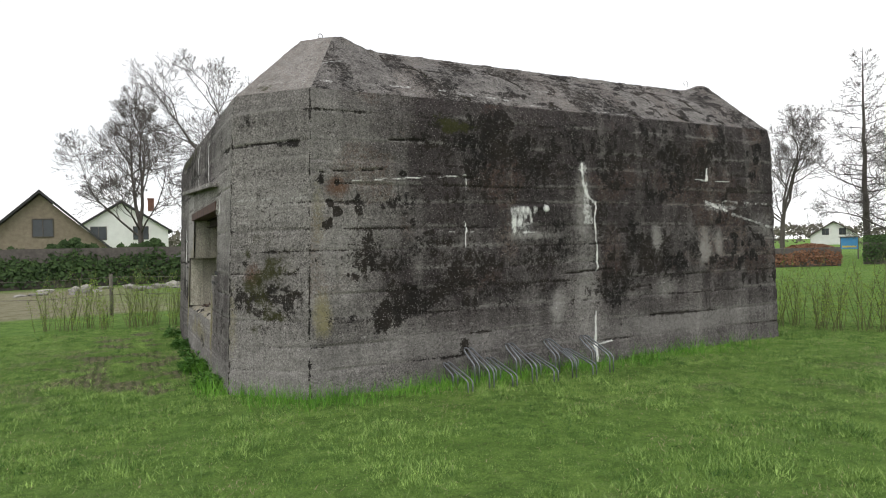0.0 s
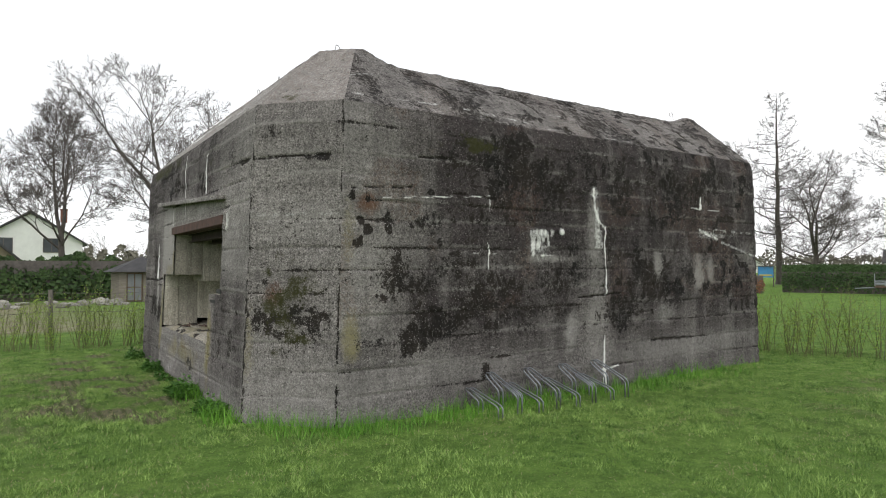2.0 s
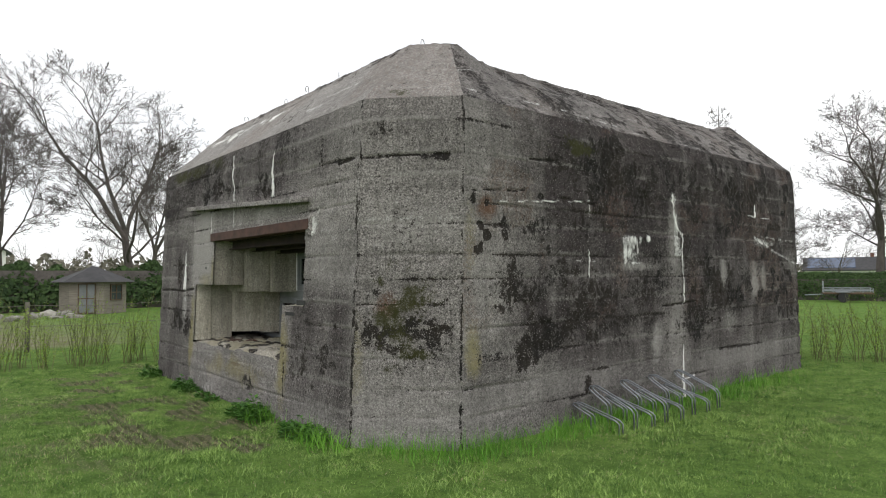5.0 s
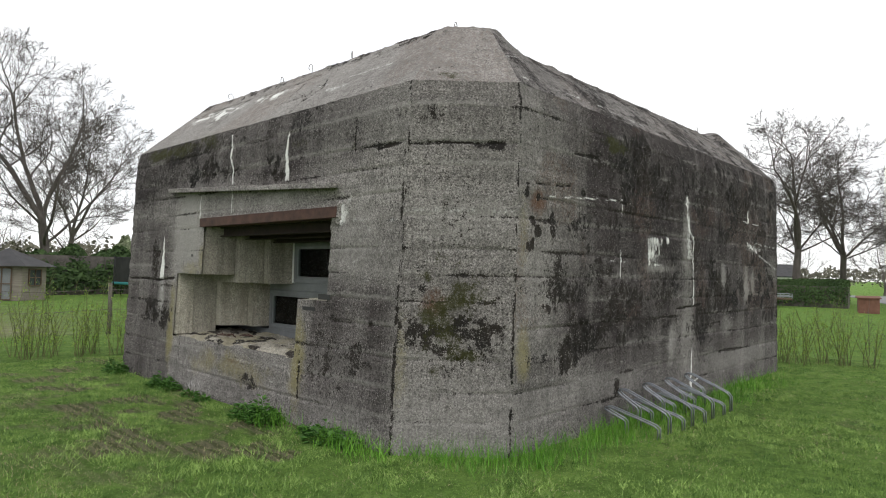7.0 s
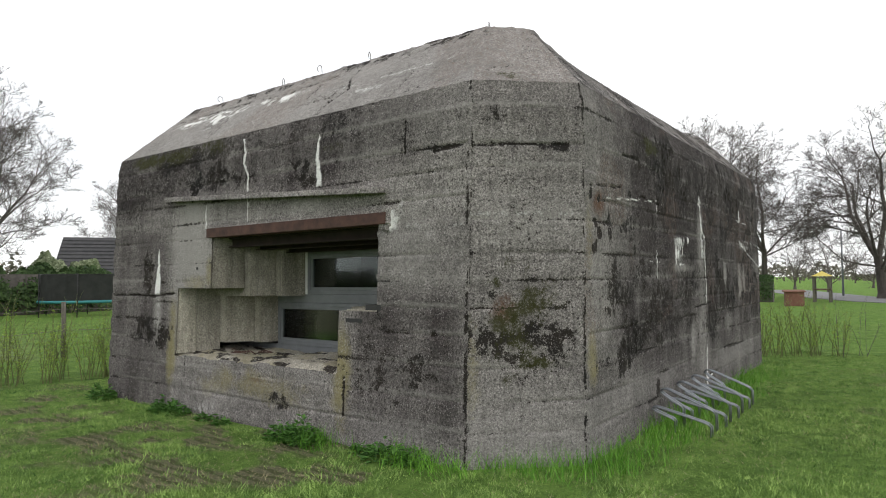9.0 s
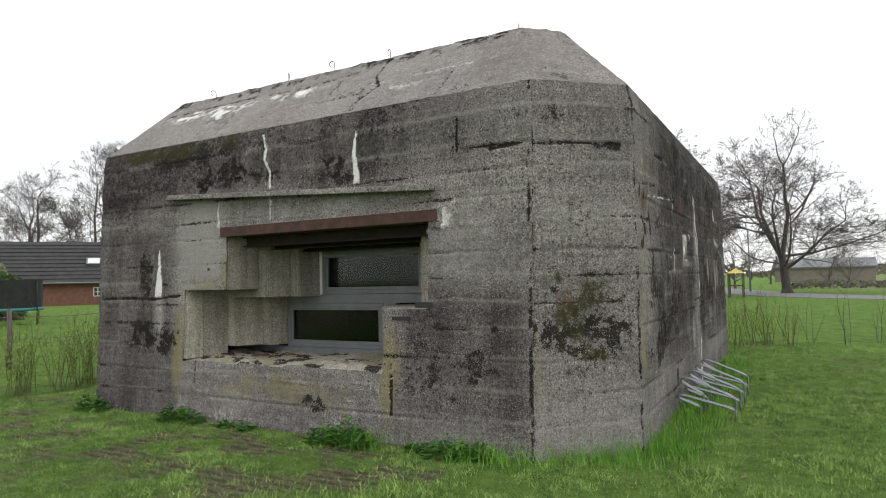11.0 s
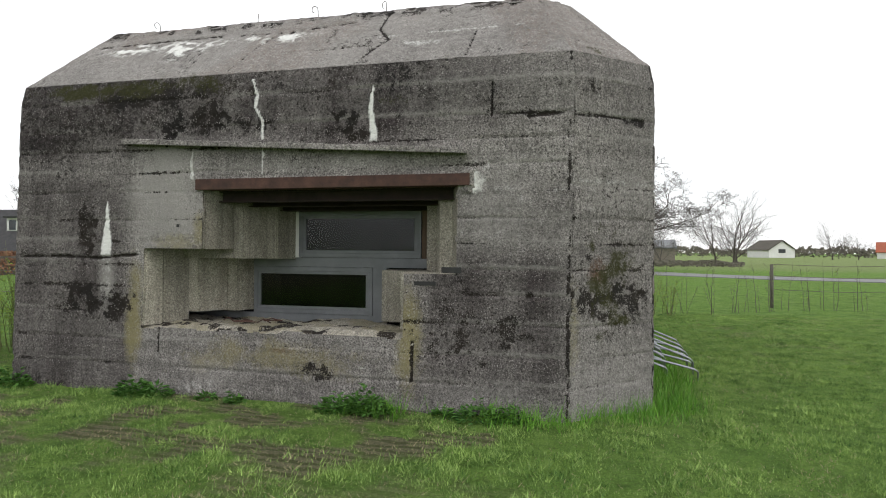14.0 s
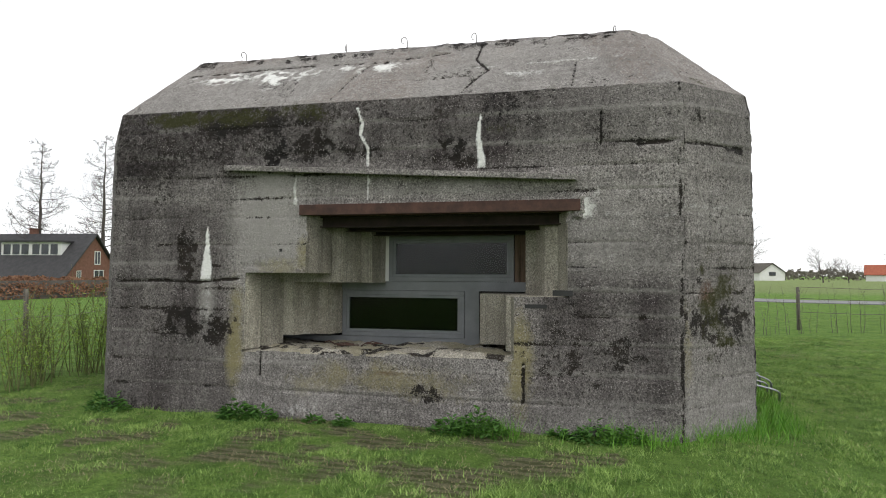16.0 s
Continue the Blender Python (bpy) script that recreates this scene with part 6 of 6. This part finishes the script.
tramp = thing("trampoline", "round garden trampoline with a black safety net", "trampoline", pose(10.3, 35.0, 0))
circle = [(1.75 * math.cos(2 * math.pi * k / 24), 1.75 * math.sin(2 * math.pi * k / 24)) for k in range(25)]
nv, nf = [], []
for x, y in circle:
    nv += [(x, y, 0.72), (x, y, 1.85)]
for k in range(24):
    nf.append((2 * k, 2 * k + 2, 2 * k + 3, 2 * k + 1))
part("net", mesh_from("net", nv, nf), M_NET, tramp, "black safety net")
part("pad", tube("pad", [(x, y, 0.66) for x, y in circle], 0.07, 6), M_TEAL, tramp, "teal edge padding")
for k in range(0, 24, 4):
    x, y = circle[k]
    part("pole", tube("pole", [(x * 1.04, y * 1.04, -0.05), (x * 1.04, y * 1.04, 1.92)], 0.025, 6), M_TYRE, tramp)
part("top_ring", tube("top_ring", [(x, y, 1.87) for x, y in circle], 0.02, 5), M_TYRE, tramp)

trailer = thing("trailer", "flat grey goods trailer with a front rack beside the hedge", "trailer", pose(35.8, 14.5, 0, 0, 0, 112) @ Matrix.Diagonal((0.85, 0.85, 0.85, 1)))
part("bed", box((-1.3, -0.7, 0.5), (1.3, 0.7, 0.6), bevel=0.01), M_BOARD, trailer)
for y in (-0.72, 0.70):
    bm = bmesh.new()
    for k in range(6):
        add_box(bm, (-1.3 + k * 0.51, y, 0.6), (-1.25 + k * 0.51, y + 0.02, 0.88))
    add_box(bm, (-1.3, y + 0.02, 0.86), (1.3, y + 0.04, 0.9))
    add_box(bm, (-1.3, y + 0.02, 0.68), (1.3, y + 0.035, 0.78))
    part("side_board", bm, M_STEEL, trailer)
bm = bmesh.new()
for y in (-0.7, 0.66):
    add_box(bm, (1.26, y, 0.6), (1.3, y + 0.04, 1.3))
for z in (0.85, 1.05, 1.26):
    add_box(bm, (1.262, -0.66, z), (1.298, 0.66, z + 0.04))
part("front_rack", bm, M_STEEL, trailer)
for y in (-0.85, 0.73):
    wv, wf = tube_data([(0.25, y, 0.3), (0.25, y + 0.12, 0.3)], 0.3, 14)
    part("wheel", mesh_from("wheel", wv, wf), M_TYRE, trailer)
    part("mudguard", box((-0.12, y - 0.02, 0.6), (0.62, y + 0.16, 0.66), bevel=0.02), M_STEEL, trailer)
part("drawbar", tube("drawbar", [(1.2, 0, 0.48), (2.3, 0, 0.42)], 0.04, 6), M_STEEL, trailer)

sign = thing("notice_board", "blue notice board on a post beside the meadow", "sign", pose(45, 26.6, 0, 0, 0, -60))
for x in (-0.5, 0.5):
    part("post", box((x - 0.04, -0.04, -0.1), (x + 0.04, 0.04, 1.5)), M_POST, sign)
part("board", box((-0.5, -0.05, 0.7), (0.5, -0.02, 1.5)), M_BLUE, sign, "blue printed panel")
part("printed_bar", box((-0.42, -0.056, 0.8), (0.42, -0.05, 0.92)), M_YELLOW, sign)
part("cap", box((-0.62, -0.12, 1.5), (0.62, 0.12, 1.56)), M_POST, sign)

play = thing("play_tower", "wooden play tower with a small yellow roof", "play equipment", pose(39.5, 8.8, 0))
for x in (-0.4, 0.4):
    for y in (-0.4, 0.4):
        part("post", box((x - 0.05, y - 0.05, -0.1), (x + 0.05, y + 0.05, 1.5)), M_POST, play)
part("deck", box((-0.45, -0.45, 0.7), (0.45, 0.45, 0.78)), M_BOARD, play)
bm = bmesh.new()
low = [bm.verts.new(p) for p in ((-0.5, -0.5, 1.5), (0.5, -0.5, 1.5), (0.5, 0.5, 1.5), (-0.5, 0.5, 1.5))]
apex = bm.verts.new((0, 0, 1.8))
for k in range(4):
    bm.faces.new((low[k], low[(k + 1) % 4], apex))
bm.faces.new(low[::-1])
part("roof", bm, M_YELLOW, play, "yellow pyramid roof")
hut = thing("play_hut", "small dark red wooden hut in the garden", "play equipment", pose(33.5, 9.4, 0, 0, 0, 15) @ Matrix.Diagonal((0.7, 0.7, 0.75, 1)))
part("wall", box((-0.5, -0.6, -0.1), (0.5, 0.6, 0.95)), M_BRICK, hut)
part("roof", prism([(-0.6, -0.7), (0.6, -0.7), (0.6, 0.7), (-0.6, 0.7)], 0.95, [1.0, 1.1, 1.1, 1.0]), M_BRICK, hut)

lamp = thing("street_lamp", "tall grey street lamp beside the road", "street lamp", pose(52.5, 8.9, 0, 0, 0, 60))
part("pole", tube("pole", [(0, 0, -0.2), (0, 0, 3), (0, 0, 5.0)], [0.08, 0.06, 0.045], 8), M_STEEL, lamp)
part("arm", tube("arm", [(0, 0, 4.95), (0.25, 0, 5.2), (1.0, 0, 5.3)], 0.035, 6), M_STEEL, lamp)
part("head", box((0.9, -0.1, 5.24), (1.45, 0.1, 5.36), bevel=0.03), M_GREYPAINT, lamp)

# rubble along the fence
rub = random.Random(61)
for k in range(46):
    lump = bmesh.new()
    bmesh.ops.create_icosphere(lump, subdivisions=1, radius=1.0)
    sx_, sy_, sz_ = rub.uniform(0.12, 0.45), rub.uniform(0.12, 0.35), rub.uniform(0.06, 0.22)
    for v in lump.verts:
        w = 1 + 0.6 * noise.noise(v.co * 1.7 + Vector((k * 5.0, 0, 0)))
        v.co = Vector((v.co.x * sx_ * w, v.co.y * sy_ * w, v.co.z * sz_ * w))
    ob = part("rubble_stone", lump, M_RUBBLE, None, "", pose(rub.uniform(-9, 3), rub.uniform(29, 33.5), sz_ * 0.4, 0, 0, rub.uniform(0, 360)))
    tagged(ob, "pale broken stone on the sandy yard", "stone", "rubble in the yard")

# scrap iron and chips on the sill
sc = random.Random(8)
for k in range(7):
    y, x = sc.uniform(9.6, 10.8), sc.uniform(1.12, 1.35)
    a, L = sc.uniform(-0.6, 0.6), sc.uniform(0.08, 0.22)
    z = 0.72
    ob = part("iron_scrap", tube("iron_scrap", [(x, y, z), (x + math.sin(a) * L / 2, y + math.cos(a) * L / 2, z + 0.04 * sc.random()), (x + math.sin(a) * L, y + math.cos(a) * L, z)], 0.006, 4), M_RUST, bunker)
# slot and pits in the front wall: sunk plates, near-black for a hole's shade
for y, z, w, h in ((8.30, 1.14, 0.20, 0.035), (8.06, 1.262, 0.18, 0.05), (10.86, 1.66, 0.03, 0.03)):
    part("hole_shade_plate", box((front_x(y, z) - 0.004, y - w / 2, z - h / 2), (front_x(y, z) + 0.05, y + w / 2, z + h / 2)), M_SHADE, bunker)

# ---- weeds at the foot of the walls ----
def weed(x, y, size, n, seed):
    rr = random.Random(seed)
    t = thing("weed", "clump of dark green leafy weeds at the wall's foot", "weed", pose(x, y, 0), "weeds along the wall")
    v, f = [], []
    for k in range(n):
        a, r = rr.uniform(0, 6.283), size * math.sqrt(rr.random())
        c = Vector((math.cos(a) * r * 0.7, math.sin(a) * r, rr.uniform(0.03, 0.95) * size * (1.15 - r / size)))
        d = Vector((math.cos(a + rr.gauss(0, 0.8)), math.sin(a + rr.gauss(0, 0.8)), rr.uniform(-0.3, 0.7))).normalized()
        s = d.cross(Vector((0, 0, 1))).normalized()
        L = rr.uniform(0.035, 0.075)
        up = s.cross(d) * -0.12 * L
        o = len(v)
        v += [c, c + d * L * 0.4 + s * L * 0.3 - up, c + d * L, c + d * L * 0.4 - s * L * 0.3 - up, c + d * L * 0.45 + up]
        f += [(o, o + 1, o + 4), (o + 1, o + 2, o + 4), (o + 2, o + 3, o + 4), (o + 3, o, o + 4)]
    part("foliage", mesh_from("foliage", v, f), M_NETTLE, t)


for k, (x, y, size, n) in enumerate(((0.84, 8.78, 0.24, 420), (0.80, 9.02, 0.2, 260), (0.86, 11.2, 0.2, 260), (0.84, 10.95, 0.16, 150), (0.84, 12.7, 0.22, 260), (0.86, 7.78, 0.2, 240), (0.9, 7.5, 0.16, 150), (0.84, 10.1, 0.1, 70), (0.84, 10.4, 0.09, 60), (0.9, 8.1, 0.1, 70))):
    weed(x, y, size, n, 700 + k)


# ---- grass ----
def blades(n, x, y, height, width, rr, lean=0.5):
    a = rr.uniform(0, 2 * np.pi, n)
    z = ground_height(x, y)
    wx, wy = np.cos(a) * width / 2, np.sin(a) * width / 2
    b = rr.uniform(0, 2 * np.pi, n)
    l = height * rr.uniform(0.1, lean * 2, n)
    tip = np.stack([x + np.cos(b) * l, y + np.sin(b) * l, z + height], 1)
    v = np.stack([np.stack([x - wx, y - wy, z - 0.01], 1), np.stack([x + wx, y + wy, z - 0.01], 1), tip], 1).reshape(-1, 3)
    return v, np.arange(3 * n).reshape(n, 3)


g_rr = np.random.RandomState(4)
n0 = 1000000
bx_, by_ = g_rr.uniform(-5.5, 11.5, n0), g_rr.uniform(0.2, 14.5, n0)
pd = plan_distance(bx_, by_)
keep = (pd > 0.01) & (0.85 * bx_ + 0.527 * by_ > 2.0) & (g_rr.uniform(0, 1, n0) < sstep(9.5, 3.5, pd))
bx_, by_, pd = bx_[keep], by_[keep], pd[keep]
n0 = len(bx_)
pp = np.stack([bx_, by_, bx_ * 0], 1)
dens = (0.25 + 0.75 * sstep(0.38, 0.6, fbm(pp * 3.2, 4, 71))) * (1 - 0.72 * sstep(0.25, 0.7, earth_at(bx_, by_)))
keep = g_rr.uniform(0, 1, n0) < dens
bx_, by_, pp = bx_[keep], by_[keep], pp[keep]
clump = sstep(0.5, 0.68, fbm(pp * 5.5, 3, 74)) * sstep(0.35, 0.6, fbm(pp * 0.8, 3, 75))
h = 0.010 + (0.034 * sstep(0.3, 0.8, fbm(pp * 2.4, 4, 72)) + 0.024 * clump) * g_rr.uniform(0.3, 1.3, len(bx_))
v, f = blades(len(bx_), bx_, by_, h, g_rr.uniform(0.004, 0.010, len(bx_)), g_rr, 0.9)
tagged(part("lawn_grass", array_mesh("lawn_grass", v, f), M_BLADE), "short green lawn grass", "grass", kind="stuff")
# withered blades lying flat in the lawn, thickest where it is worn
n2 = 260000
bx_, by_ = g_rr.uniform(-5.5, 11.5, n2), g_rr.uniform(0.2, 14.5, n2)
pp = np.stack([bx_, by_, bx_ * 0], 1)
want = 0.06 + 0.5 * sstep(0.54, 0.68, fbm(pp * np.array([1.6, 2.6, 1.0]), 4, 76)) + 0.35 * earth_at(bx_, by_)
keep = (plan_distance(bx_, by_) > 0.01) & (0.85 * bx_ + 0.527 * by_ > 2.0) & (g_rr.uniform(0, 1, n2) < want)
bx_, by_ = bx_[keep], by_[keep]
v, f = blades(len(bx_), bx_, by_, g_rr.uniform(0.008, 0.026, len(bx_)), g_rr.uniform(0.004, 0.009, len(bx_)), g_rr, 1.8)
tagged(part("dry_grass", array_mesh("dry_grass", v, f), M_STRAW), "withered straw-coloured blades in the lawn", "grass", kind="stuff")
# longer grass along the foot of the side wall, the corner and under the rack
n1 = 120000
bx_, by_ = g_rr.uniform(0.2, 9.3, n1), g_rr.uniform(5.2, 13.2, n1)
pd = plan_distance(bx_, by_)
pp = np.stack([bx_, by_, bx_ * 0], 1)
tuft = sstep(0.42, 0.6, fbm(pp * 2.2, 3, 73))
on_side = (by_ < 7.0) & (bx_ > 1.0)
front_tuft = np.exp(-((by_ - 8.65) / 0.3) ** 2) + 0.9 * np.exp(-((by_ - 7.45) / 0.3) ** 2) + 0.5 * np.exp(-((by_ - 7.05) / 0.25) ** 2)
want = np.where(on_side, sstep(0.75, 0.05, pd) * (0.35 + 0.65 * tuft) * sstep(8.8, 6.0, bx_ - 0.0 * by_), front_tuft * sstep(0.4, 0.1, pd))
keep = (pd > 0.005) & (g_rr.uniform(0, 1, n1) < want)
bx_, by_, pd = bx_[keep], by_[keep], pd[keep]
h = (0.07 + 0.16 * g_rr.uniform(0, 1, len(bx_)) ** 1.5) * (0.5 + 0.6 * sstep(0.7, 0.1, pd))
v, f = blades(len(bx_), bx_, by_, h, g_rr.uniform(0.005, 0.010, len(bx_)), g_rr, 0.45)
tagged(part("long_grass", array_mesh("long_grass", v, f), M_LONG), "long bright green grass at the wall's foot", "grass", kind="stuff")
